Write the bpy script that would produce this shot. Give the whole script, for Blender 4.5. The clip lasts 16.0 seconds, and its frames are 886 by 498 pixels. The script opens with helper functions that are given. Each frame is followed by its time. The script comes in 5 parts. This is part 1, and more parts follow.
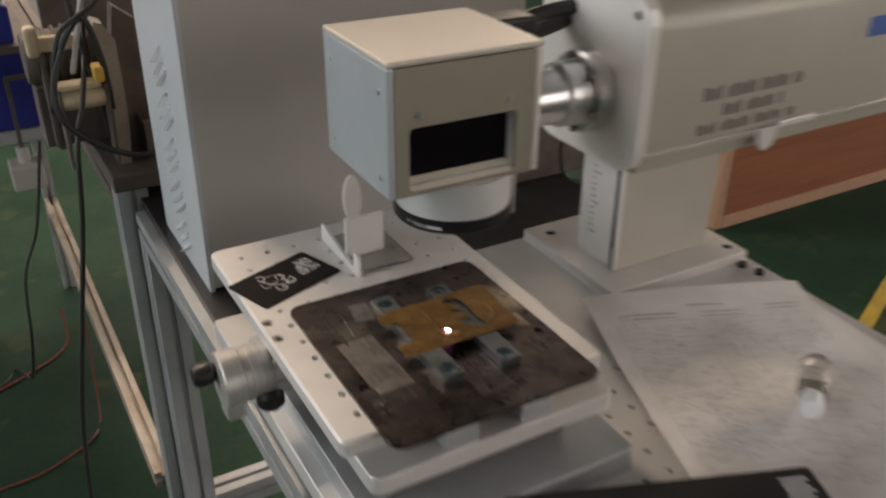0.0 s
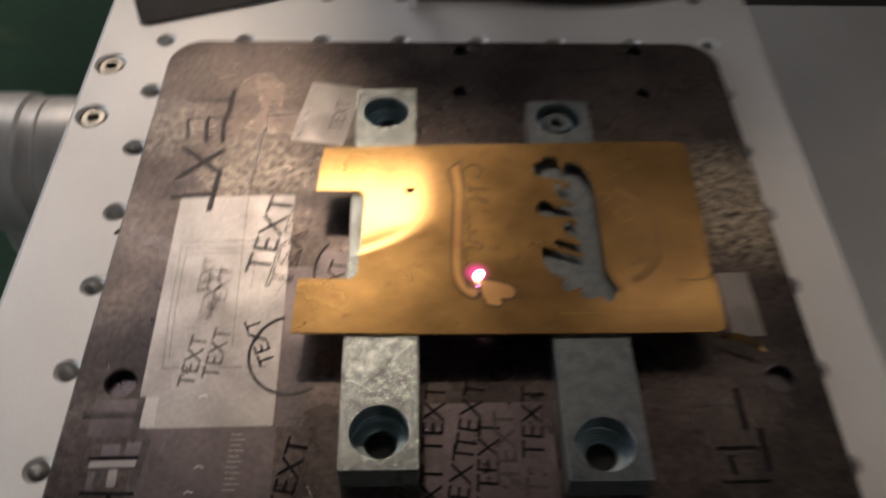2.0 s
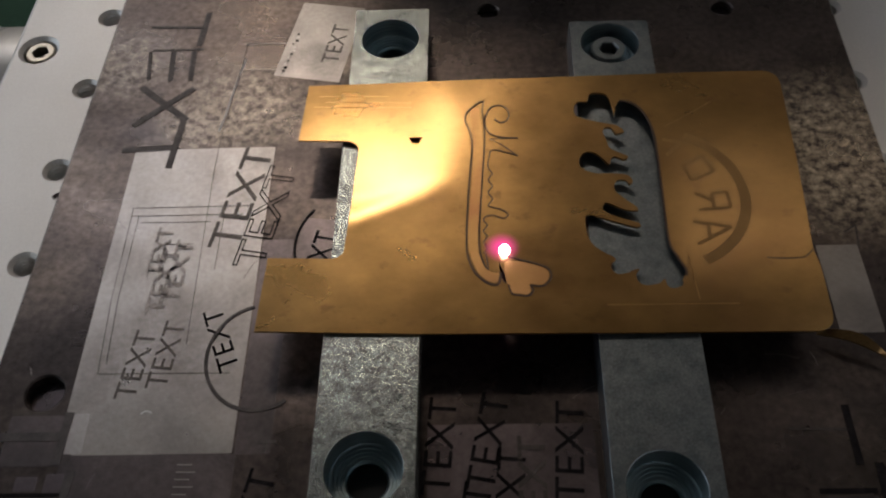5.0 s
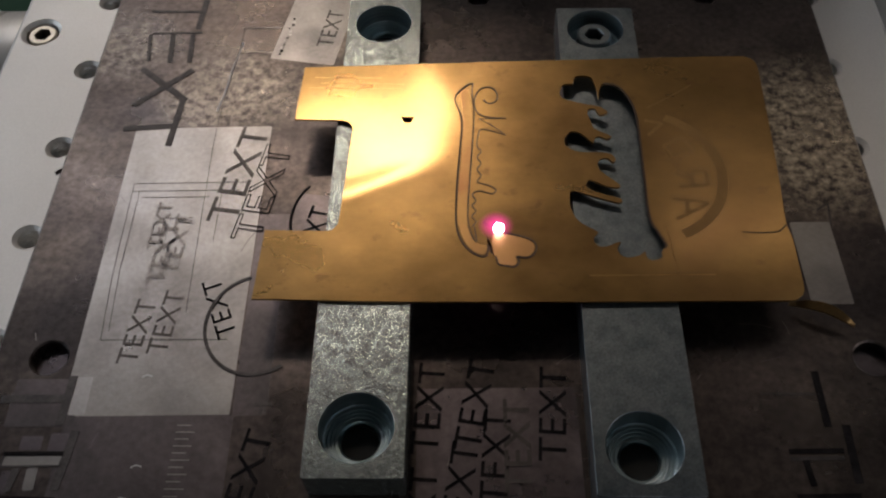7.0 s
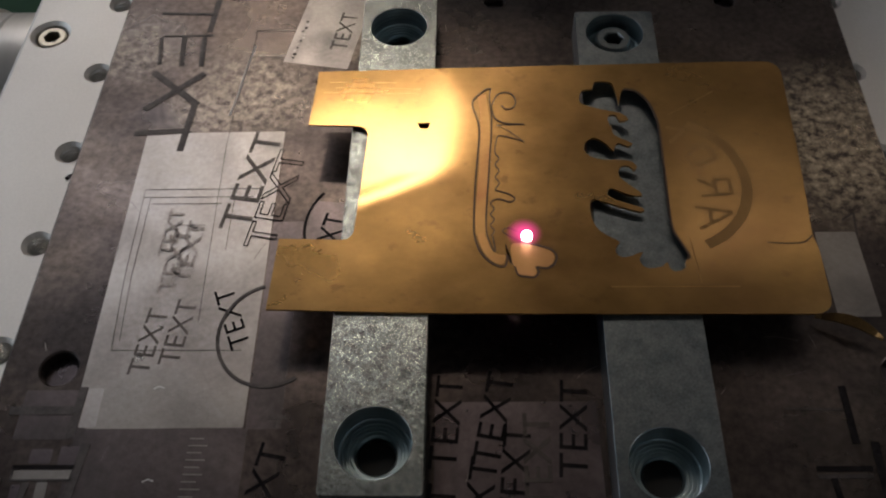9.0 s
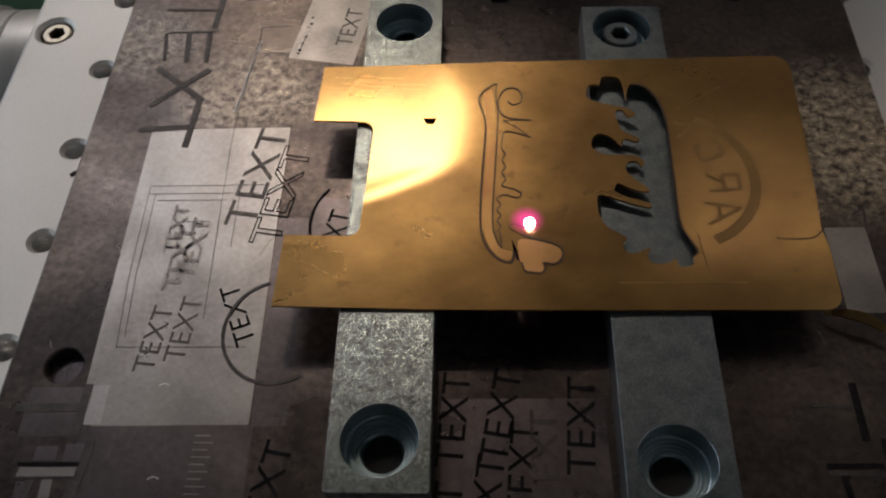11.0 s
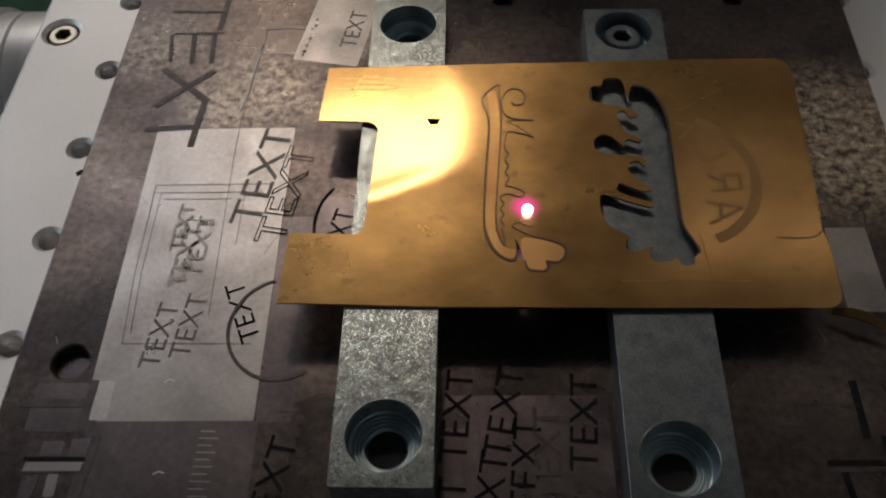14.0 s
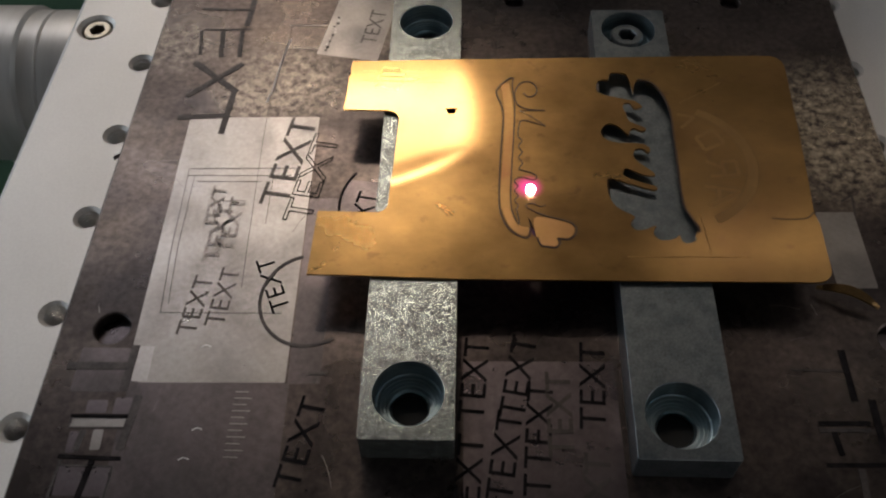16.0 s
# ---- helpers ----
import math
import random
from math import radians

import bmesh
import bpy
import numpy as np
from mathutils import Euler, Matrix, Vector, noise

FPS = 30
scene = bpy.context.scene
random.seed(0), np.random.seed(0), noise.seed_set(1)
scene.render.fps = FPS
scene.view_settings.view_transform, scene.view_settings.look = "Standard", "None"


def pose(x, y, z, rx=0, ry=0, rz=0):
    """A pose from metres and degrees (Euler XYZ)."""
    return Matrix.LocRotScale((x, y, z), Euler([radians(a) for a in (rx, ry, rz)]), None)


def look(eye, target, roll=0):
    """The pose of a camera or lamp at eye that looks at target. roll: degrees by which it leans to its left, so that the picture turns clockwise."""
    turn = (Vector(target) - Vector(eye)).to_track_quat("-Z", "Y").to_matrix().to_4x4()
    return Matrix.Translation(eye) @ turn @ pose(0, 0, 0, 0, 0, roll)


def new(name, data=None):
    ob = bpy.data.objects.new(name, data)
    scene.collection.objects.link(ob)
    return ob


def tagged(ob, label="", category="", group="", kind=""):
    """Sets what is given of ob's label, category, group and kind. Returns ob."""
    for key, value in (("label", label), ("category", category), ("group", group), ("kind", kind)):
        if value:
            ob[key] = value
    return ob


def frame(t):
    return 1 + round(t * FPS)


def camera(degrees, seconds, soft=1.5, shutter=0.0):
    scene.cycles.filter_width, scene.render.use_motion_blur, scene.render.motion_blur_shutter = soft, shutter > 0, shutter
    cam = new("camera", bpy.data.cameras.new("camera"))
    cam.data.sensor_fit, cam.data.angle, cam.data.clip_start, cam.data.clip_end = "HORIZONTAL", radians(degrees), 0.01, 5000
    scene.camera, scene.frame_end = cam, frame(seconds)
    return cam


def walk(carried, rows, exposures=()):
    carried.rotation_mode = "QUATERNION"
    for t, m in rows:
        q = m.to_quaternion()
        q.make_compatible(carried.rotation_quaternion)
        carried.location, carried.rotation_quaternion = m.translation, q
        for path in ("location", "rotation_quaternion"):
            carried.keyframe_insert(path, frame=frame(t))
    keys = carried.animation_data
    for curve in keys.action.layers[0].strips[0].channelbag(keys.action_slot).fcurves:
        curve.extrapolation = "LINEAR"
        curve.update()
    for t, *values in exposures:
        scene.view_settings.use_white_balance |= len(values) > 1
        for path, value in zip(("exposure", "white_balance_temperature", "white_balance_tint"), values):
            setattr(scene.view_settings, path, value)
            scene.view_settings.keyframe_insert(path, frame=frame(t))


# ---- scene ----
cam = camera(52.81, 16.0, soft=2.2, shutter=0.8)
PATH = [
    (0, (-0.29133, -0.50360, 1.29362), (-0.11735, -0.19835, 1.10241), 0.48),
    (0.2, (-0.26353, -0.43495, 1.27744), (-0.09572, -0.13165, 1.07782), 0.20),
    (0.5, (-0.20092, -0.32387, 1.23763), (-0.03337, -0.04413, 1.00597), 0.31),
    (0.8, (-0.15793, -0.23885, 1.18948), (-0.00500, 0.01509, 0.92092), -0.41),
    (1, (-0.12898, -0.20814, 1.16473), (0.01942, 0.03361, 0.88272), 0.07),
    (1.1, (-0.11845, -0.19606, 1.15833), (0.02450, 0.04542, 0.87329), 0.43),
    (1.5, (-0.04843, -0.16148, 1.11631), (0.03527, 0.09690, 0.82265), 1.75),
    (1.6, (-0.03291, -0.15481, 1.10917), (0.02731, 0.10391, 0.81010), 1.70),
    (2, (-0.01684, -0.13851, 1.07745), (-0.00741, 0.11829, 0.77092), 1.70),
    (2.5, (-0.01644, -0.11556, 1.05378), (-0.02984, 0.12309, 0.73305), -0.75),
    (3, (-0.01849, -0.10050, 1.04571), (-0.03830, 0.12753, 0.71768), -2.07),
    (3.5, (-0.01799, -0.10049, 1.04406), (-0.03586, 0.12631, 0.71506), -2.57),
    (4, (-0.01280, -0.10072, 1.04586), (-0.03142, 0.12686, 0.71744), -3.56),
    (4.2, (-0.00958, -0.10007, 1.04313), (-0.02839, 0.12891, 0.71569), -4.28),
    (6.5, (-0.00593, -0.10564, 1.04577), (-0.01823, 0.12705, 0.72065), -2.10),
    (7, (-0.00658, -0.10852, 1.04646), (-0.01930, 0.12291, 0.72046), -2.42),
    (7.5, (-0.00811, -0.10835, 1.04641), (-0.02213, 0.12179, 0.71955), -2.80),
    (8, (-0.00843, -0.10667, 1.04477), (-0.02273, 0.12364, 0.71805), -2.81),
    (8.5, (-0.00899, -0.10494, 1.04491), (-0.02340, 0.12588, 0.71854), -2.58),
    (11, (-0.00947, -0.10455, 1.04368), (-0.02645, 0.12567, 0.71701), -3.14),
    (11.5, (-0.00961, -0.10466, 1.04359), (-0.02613, 0.12712, 0.71800), -2.77),
    (12, (-0.00974, -0.10409, 1.04526), (-0.02537, 0.13043, 0.72160), -2.34),
    (12.5, (-0.01033, -0.10356, 1.04500), (-0.02656, 0.13157, 0.72181), -2.35),
    (13, (-0.01022, -0.10394, 1.04442), (-0.02674, 0.13103, 0.72114), -2.53),
    (13.5, (-0.01022, -0.10547, 1.04337), (-0.02653, 0.12867, 0.71947), -2.65),
    (14, (-0.01032, -0.10683, 1.04377), (-0.02683, 0.12627, 0.71913), -2.83),
    (14.5, (-0.01141, -0.10895, 1.04424), (-0.02760, 0.12537, 0.72046), -2.74),
    (15, (-0.01278, -0.11343, 1.04758), (-0.02768, 0.12314, 0.72538), -2.27),
    (15.5, (-0.01353, -0.11858, 1.05021), (-0.02737, 0.12070, 0.72996), -1.76),
    (16, (-0.01459, -0.12026, 1.04928), (-0.02848, 0.11859, 0.72872), -1.75),
]
walk(cam, [(t, look(eye, target, roll)) for t, eye, target, roll in PATH],
     exposures=[(0, 0.72, 7800, 24), (1.0, 0.47, 7900, 27), (1.5, 0.04, 7400, 27), (2.0, -0.06, 7200, 24), (2.5, -0.13, 7050, 21), (7.0, -0.36, 6800, 20), (12.5, -0.33, 6800, 20), (16, -0.28, 6850, 20)])

# ---- light ----
world = bpy.data.worlds.new("sky")
scene.world = world
world.use_nodes = True
wn = world.node_tree.nodes
sky = wn.new("ShaderNodeTexSky")
sky.sky_type, sky.sun_disc = "NISHITA", False
sky.sun_elevation, sky.sun_rotation = radians(38), radians(-60)
wn["Background"].inputs["Strength"].default_value = 0.1
world.node_tree.links.new(sky.outputs[0], wn["Background"].inputs["Color"])


def window_light(name, x, y, z, target, w, h, power, colour):
    data = bpy.data.lights.new(name, "AREA")
    data.shape, data.size, data.size_y, data.energy, data.color = "RECTANGLE", w, h, power, colour
    ob = new(name, data)
    ob.matrix_world = look((x, y, z), target)
    return ob


window_light("window_light_west", -4.9, 1.0, 2.3, (0, 1.0, 2.3), 5.6, 2.2, 85, (0.66, 0.86, 1.0))
window_light("window_light_north", 2.2, 4.9, 2.5, (2.2, 0, 2.5), 4.4, 1.4, 42, (1.0, 0.94, 0.84))
window_light("window_light_south", 3.0, -4.9, 2.3, (3.0, 0, 2.3), 6.0, 2.6, 14, (1.0, 0.95, 0.88))
# unseen east window, added to fill the papers and front faces
window_light("window_light_east", 6.9, -2.0, 2.3, (0, -2.0, 2.3), 5.0, 2.6, 58, (1.0, 0.95, 0.88))
# four skylights: middle, long and broad side, turn, power, colour
# the second one is unseen, added to brighten the brass's right end
SKYLIGHTS = ((-0.55, 3.20, 0.80, 0.40, 0, 45, (1.0, 0.91, 0.74)), (1.60, 2.50, 1.20, 0.40, 0, 1.2, (1.0, 0.93, 0.80)), (-0.95, 4.15, 0.70, 0.68, 0, 13, (1.0, 0.90, 0.72)), (-2.2, 3.2, 1.8, 1.6, 0, 33, (0.88, 0.95, 1.0)))
for x, y, w, h, turn, power, colour in SKYLIGHTS:
    window_light("skylight_light", x, y, 4.45, (x, y, 0), w, h, power, colour).matrix_world = pose(x, y, 4.45, 0, 0, turn)


# ---- materials ----
def material(name, base, rough=0.5, metal=0.0, spot=None, spot_scale=30.0, spot_lo=0.4, spot_hi=0.65, grain=0.0, grain_scale=400.0,
             bump=0.0, bump_scale=300.0, stretch=(1, 1, 1), rough_var=0.0, specular=0.5, emit=None, emit_power=0.0, transmission=0.0,
             fleck=None, fleck_scale=200.0, warp=0.0, warp_scale=20.0, aniso=0.0,
             stain=None, stain_scale=12.0, stain_lo=0.45, stain_hi=0.7, stain_detail=7.0, bump_detail=4.0, facet=0.0, facet_scale=2200.0, polish=0.0, polish_rough=0.06, glare=()):
    """A surface: base colour, blotches of a second colour, fine grain in brightness, flecks, and relief at two scales."""
    m = bpy.data.materials.new(name)
    m.use_nodes = True
    n, l = m.node_tree.nodes, m.node_tree.links
    b = n["Principled BSDF"]
    b.inputs["Roughness"].default_value, b.inputs["Metallic"].default_value = rough, metal
    b.inputs["Specular IOR Level"].default_value = specular
    b.inputs["Transmission Weight"].default_value = transmission
    b.inputs["Anisotropic"].default_value = aniso
    coord = n.new("ShaderNodeTexCoord")
    mapping = n.new("ShaderNodeMapping")
    mapping.inputs["Scale"].default_value = stretch
    l.new(coord.outputs["Object"], mapping.inputs["Vector"])

    def noisy(scale, detail=5.0, roughness=0.6):
        t = n.new("ShaderNodeTexNoise")
        t.inputs["Scale"].default_value, t.inputs["Detail"].default_value, t.inputs["Roughness"].default_value = scale, detail, roughness
        l.new(mapping.outputs[0], t.inputs["Vector"])
        return t.outputs["Fac"]

    def spread(fac, lo, hi, a, c):
        r = n.new("ShaderNodeMapRange")
        r.inputs["From Min"].default_value, r.inputs["From Max"].default_value = lo, hi
        r.inputs["To Min"].default_value, r.inputs["To Max"].default_value = a, c
        l.new(fac, r.inputs["Value"])
        return r.outputs[0]

    def mix(fac, a, c, mode="MIX"):
        x = n.new("ShaderNodeMix")
        x.data_type, x.blend_type = "RGBA", mode
        if isinstance(fac, float):
            x.inputs[0].default_value = fac
        else:
            l.new(fac, x.inputs[0])
        for i, v in ((6, a), (7, c)):
            if isinstance(v, tuple):
                x.inputs[i].default_value = (*v[:3], 1)
            else:
                l.new(v, x.inputs[i])
        return x.outputs[2]

    colour = base
    if spot:
        colour = mix(spread(noisy(spot_scale), spot_lo, spot_hi, 0, 1), colour, spot)
    if stain:
        colour = mix(spread(noisy(stain_scale, stain_detail, 0.6), stain_lo, stain_hi, 0, 1), colour, stain)
    for wx, wy, wr, worn in glare:  # reflected light painted as bright patches, ragged at their rims
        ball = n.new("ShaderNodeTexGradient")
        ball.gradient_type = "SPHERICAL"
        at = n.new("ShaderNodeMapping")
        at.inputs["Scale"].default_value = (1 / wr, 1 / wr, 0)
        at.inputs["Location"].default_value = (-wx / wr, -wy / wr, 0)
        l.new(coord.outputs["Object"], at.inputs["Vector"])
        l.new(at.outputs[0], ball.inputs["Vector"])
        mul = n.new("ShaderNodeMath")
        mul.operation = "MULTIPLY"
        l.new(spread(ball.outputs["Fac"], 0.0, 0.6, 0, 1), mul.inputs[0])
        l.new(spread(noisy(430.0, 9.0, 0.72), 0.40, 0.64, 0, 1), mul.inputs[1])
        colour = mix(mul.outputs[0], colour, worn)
    if fleck:
        colour = mix(spread(noisy(fleck_scale, 3.0), 0.60, 0.72, 0, 1), colour, fleck)
    if grain:
        g = spread(noisy(grain_scale, 4.0), 0.25, 0.75, 1 - grain, 1 + grain)
        v = n.new("ShaderNodeCombineColor")
        for i in range(3):
            l.new(g, v.inputs[i])
        colour = mix(1.0, colour, v.outputs[0], "MULTIPLY")
    if isinstance(colour, tuple):
        b.inputs["Base Color"].default_value = (*colour[:3], 1)
    else:
        l.new(colour, b.inputs["Base Color"])
    if rough_var:
        l.new(spread(noisy(spot_scale * 1.7), 0.3, 0.7, max(0.03, rough - rough_var), min(1, rough + rough_var)), b.inputs["Roughness"])
    normal = None
    if warp:
        w = n.new("ShaderNodeBump")
        w.inputs["Strength"].default_value, w.inputs["Distance"].default_value = 1.0, warp
        l.new(noisy(warp_scale, 1.0), w.inputs["Height"])
        normal = w.outputs[0]
    if bump:
        w = n.new("ShaderNodeBump")
        w.inputs["Strength"].default_value, w.inputs["Distance"].default_value = 1.0, bump
        l.new(noisy(bump_scale, bump_detail), w.inputs["Height"])
        if normal:
            l.new(normal, w.inputs["Normal"])
        normal = w.outputs[0]
    if facet:  # crystal facets, each tilted its own way
        cells = n.new("ShaderNodeTexVoronoi")
        cells.inputs["Scale"].default_value = facet_scale
        l.new(mapping.outputs[0], cells.inputs["Vector"])
        steps = [n.new("ShaderNodeVectorMath") for k in range(4)]
        for st, op in zip(steps, ("SUBTRACT", "SCALE", "ADD", "NORMALIZE")):
            st.operation = op
        l.new(cells.outputs["Color"], steps[0].inputs[0])
        steps[0].inputs[1].default_value = (0.5, 0.5, 0.5)
        l.new(steps[0].outputs[0], steps[1].inputs[0])
        steps[1].inputs["Scale"].default_value = facet
        l.new(steps[1].outputs[0], steps[2].inputs[0])
        l.new(coord.outputs["Normal"], steps[2].inputs[1])
        l.new(steps[2].outputs[0], steps[3].inputs[0])
        normal = steps[3].outputs[0]
    if normal:
        l.new(normal, b.inputs["Normal"])
    if polish:  # part of the surface stays polished, in soft patches
        p = n.new("ShaderNodeBsdfPrincipled")
        p.inputs["Metallic"].default_value, p.inputs["Roughness"].default_value = metal, polish_rough
        if isinstance(colour, tuple):
            p.inputs["Base Color"].default_value = (*colour[:3], 1)
        else:
            l.new(colour, p.inputs["Base Color"])
        if normal:
            l.new(normal, p.inputs["Normal"])
        both = n.new("ShaderNodeMixShader")
        l.new(spread(noisy(55.0, 3.0), 0.3, 0.7, polish * 0.6, polish * 1.4), both.inputs[0])
        l.new(b.outputs[0], both.inputs[1])
        l.new(p.outputs[0], both.inputs[2])
        l.new(both.outputs[0], n["Material Output"].inputs["Surface"])
    if emit:
        b.inputs["Emission Color"].default_value = (*emit, 1)
        b.inputs["Emission Strength"].default_value = emit_power
    return m


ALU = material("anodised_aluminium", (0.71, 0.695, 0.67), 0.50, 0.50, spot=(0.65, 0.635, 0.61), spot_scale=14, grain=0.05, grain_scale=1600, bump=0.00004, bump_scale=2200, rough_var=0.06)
# bluer copy of the aluminium: daylight from the left put into its colour
ALU_SKYLIT = material("skylit_anodised_aluminium", (0.50, 0.55, 0.58), 0.46, 0.6, spot=(0.46, 0.51, 0.54), spot_scale=14, grain=0.05, grain_scale=1600, bump=0.00004, bump_scale=2200, rough_var=0.06)
ALU_DULL = material("dull_aluminium", (0.50, 0.525, 0.535), 0.46, 0.6, spot=(0.40, 0.42, 0.43), spot_scale=9, grain=0.06, grain_scale=700, bump=0.00005, bump_scale=900, rough_var=0.1)
ALU_TURNED = material("turned_aluminium", (0.70, 0.70, 0.70), 0.3, 1.0, grain=0.06, grain_scale=900, stretch=(8, 0.3, 0.3), bump=0.00003, bump_scale=600, aniso=0.5)
ALU_WHEEL = material("matt_turned_aluminium", (0.57, 0.555, 0.53), 0.42, 0.6, spot=(0.50, 0.485, 0.46), spot_scale=40, grain=0.06, grain_scale=900, stretch=(8, 0.3, 0.3), bump=0.00003, bump_scale=600)
SCREW_STEEL = material("yellow_zinc_screw", (0.50, 0.44, 0.35), 0.34, 1.0, grain=0.1, grain_scale=900)
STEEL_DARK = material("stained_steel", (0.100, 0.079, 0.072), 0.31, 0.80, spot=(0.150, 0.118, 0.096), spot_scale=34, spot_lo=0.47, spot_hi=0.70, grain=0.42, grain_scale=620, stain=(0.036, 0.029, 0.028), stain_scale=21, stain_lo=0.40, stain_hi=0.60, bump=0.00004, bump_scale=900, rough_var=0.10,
                      # glare on the plate, painted into its colour: middle, radius, tint
                      glare=((0.069, 0.027, 0.027, (0.66, 0.55, 0.41)), (-0.062, 0.041, 0.019, (0.24, 0.205, 0.17)), (-0.090, 0.056, 0.016, (0.21, 0.18, 0.15)), (-0.040, 0.060, 0.012, (0.19, 0.16, 0.13)), (-0.068, 0.036, 0.012, (0.22, 0.185, 0.155))))
STEEL_CLEAN = material("laser_cleaned_steel", (0.30, 0.278, 0.262), 0.34, 0.92, spot=(0.24, 0.222, 0.21), spot_scale=60, grain=0.12, grain_scale=900, stain=(0.16, 0.145, 0.138), stain_scale=26, stain_lo=0.50, stain_hi=0.78, bump=0.00003, bump_scale=1500, rough_var=0.08)
STEEL_BRIGHT = material("bright_cleaned_steel", (0.37, 0.345, 0.335), 0.36, 0.9, spot=(0.36, 0.34, 0.33), spot_scale=80, grain=0.12, grain_scale=900, bump=0.00003, bump_scale=1500)
# cleaned steel, with the shade between the bars also in its tone
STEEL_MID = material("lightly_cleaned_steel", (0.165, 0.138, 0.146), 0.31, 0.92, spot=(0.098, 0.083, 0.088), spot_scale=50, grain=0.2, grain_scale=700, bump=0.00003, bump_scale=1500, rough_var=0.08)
STEEL_HALF = material("half_cleaned_steel", (0.125, 0.104, 0.104), 0.34, 0.95, spot=(0.085, 0.073, 0.074), spot_scale=50, grain=0.2, grain_scale=700, stain=(0.07, 0.062, 0.062), stain_scale=28, bump=0.00003, bump_scale=1500, rough_var=0.08)
BURN = material("burnt_engraving", (0.009, 0.008, 0.009), 0.8, 0.0, specular=0.04, spot=(0.022, 0.019, 0.020), spot_scale=260, grain=0.4, grain_scale=1500)
BURN_GREY = material("grey_engraving", (0.040, 0.034, 0.034), 0.5, 0.4, spot=(0.070, 0.060, 0.058), spot_scale=240, grain=0.3, grain_scale=1500)
BURN_SOFT = material("soft_engraving", (0.085, 0.074, 0.070), 0.5, 0.55, spot=(0.125, 0.110, 0.104), spot_scale=240, grain=0.3, grain_scale=1500)
BURN_PALE = material("pale_engraving", (0.20, 0.180, 0.170), 0.45, 0.7, spot=(0.25, 0.225, 0.212), spot_scale=300, grain=0.3, grain_scale=1500)
BURN_FAINT = material("faint_engraving", (0.055, 0.047, 0.045), 0.5, 0.6, spot=(0.090, 0.076, 0.072), spot_scale=300, grain=0.3, grain_scale=1500)
BRASS = material("sheet_brass", (0.38, 0.226, 0.088), 0.31, 1.0, spot=(0.31, 0.186, 0.068), spot_scale=26, grain=0.07, grain_scale=900, stain=(0.25, 0.138, 0.060), stain_scale=48, stain_lo=0.46, stain_hi=0.84, stain_detail=2.5, fleck=(0.27, 0.155, 0.066), fleck_scale=330, stretch=(0.75, 1, 1), rough_var=0.06, bump=0.000002, bump_scale=700, warp=0.0010, warp_scale=17, polish=0.50, polish_rough=0.15)
BRASS_SCORCH = material("scorched_brass", (0.055, 0.032, 0.020), 0.5, 0.4, spot=(0.035, 0.022, 0.016), spot_scale=400)
BRASS_TINT = material("heat_tinted_brass", (0.34, 0.200, 0.080), 0.31, 1.0, spot=(0.26, 0.13, 0.06), spot_scale=90, grain=0.06, grain_scale=700)
# brass of the cut leaves: light caught by their tilt put into the colour
BRASS_LIT = material("brass_catching_light", (0.38, 0.215, 0.086), 0.42, 1.0, spot=(0.40, 0.215, 0.095), spot_scale=120, grain=0.05, grain_scale=900, warp=0.0006, warp_scale=60)
BRASS_FAINT = material("rubbed_brass", (0.33, 0.202, 0.084), 0.32, 1.0, spot=(0.27, 0.162, 0.072), spot_scale=150, grain=0.12, grain_scale=1200)
BRASS_SCRATCH = material("scratched_brass", (0.255, 0.158, 0.070), 0.34, 1.0, spot=(0.31, 0.19, 0.080), spot_scale=200, grain=0.2, grain_scale=1500)
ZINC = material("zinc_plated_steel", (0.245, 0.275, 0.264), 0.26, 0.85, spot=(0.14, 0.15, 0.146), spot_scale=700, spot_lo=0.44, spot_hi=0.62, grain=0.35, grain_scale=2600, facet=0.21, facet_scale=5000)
# darker copy of the zinc: shade of the right bar put into its colour
ZINC_SHADED = material("shaded_zinc_plated_steel", (0.150, 0.168, 0.178), 0.33, 0.85, spot=(0.10, 0.124, 0.132), spot_scale=300, spot_lo=0.42, spot_hi=0.66, grain=0.3, grain_scale=2600, facet=0.14, facet_scale=4600)
ZINC_HOLE = material("machined_bore", (0.34, 0.425, 0.44), 0.34, 0.95, spot=(0.26, 0.33, 0.36), spot_scale=300, grain=0.3, grain_scale=500, stretch=(0.2, 0.2, 5), bump=0.00006, bump_scale=900)
# black that stands for the shade deep in holes and sockets
BORE_SHADE = material("bore_shade", (0.006, 0.006, 0.006), 0.8, 0.0, grain=0.2)
BLACK = material("black_plastic", (0.018, 0.017, 0.018), 0.38, grain=0.15, grain_scale=600, bump=0.00003, bump_scale=900, rough_var=0.06)
BARREL = material("satin_lens_barrel", (0.80, 0.80, 0.80), 0.35, 0.60, spot=(0.77, 0.77, 0.77), spot_scale=30, grain=0.03, grain_scale=900)
SILL = material("cream_lip", (0.74, 0.68, 0.56), 0.4, grain=0.04, grain_scale=900)
BLACK_RING = material("matt_black_ring", (0.010, 0.010, 0.011), 0.45, specular=0.25, grain=0.15, grain_scale=600)
BLACK_CARD = material("black_anodised_card", (0.011, 0.009, 0.009), 0.42, 0.0, specular=0.12, spot=(0.016, 0.013, 0.012), spot_scale=60, rough_var=0.06)
WHITE_MARK = material("engraved_white", (0.55, 0.53, 0.52), 0.55, 0.1, grain=0.3, grain_scale=1500)
WHITE_PRINT = material("white_print", (0.62, 0.62, 0.62), 0.6, grain=0.1)
GREY_PAINT = material("grey_cabinet_paint", (0.42, 0.40, 0.375), 0.45, spot=(0.385, 0.365, 0.345), spot_scale=4, grain=0.05, grain_scale=1200, bump=0.00006, bump_scale=1500)
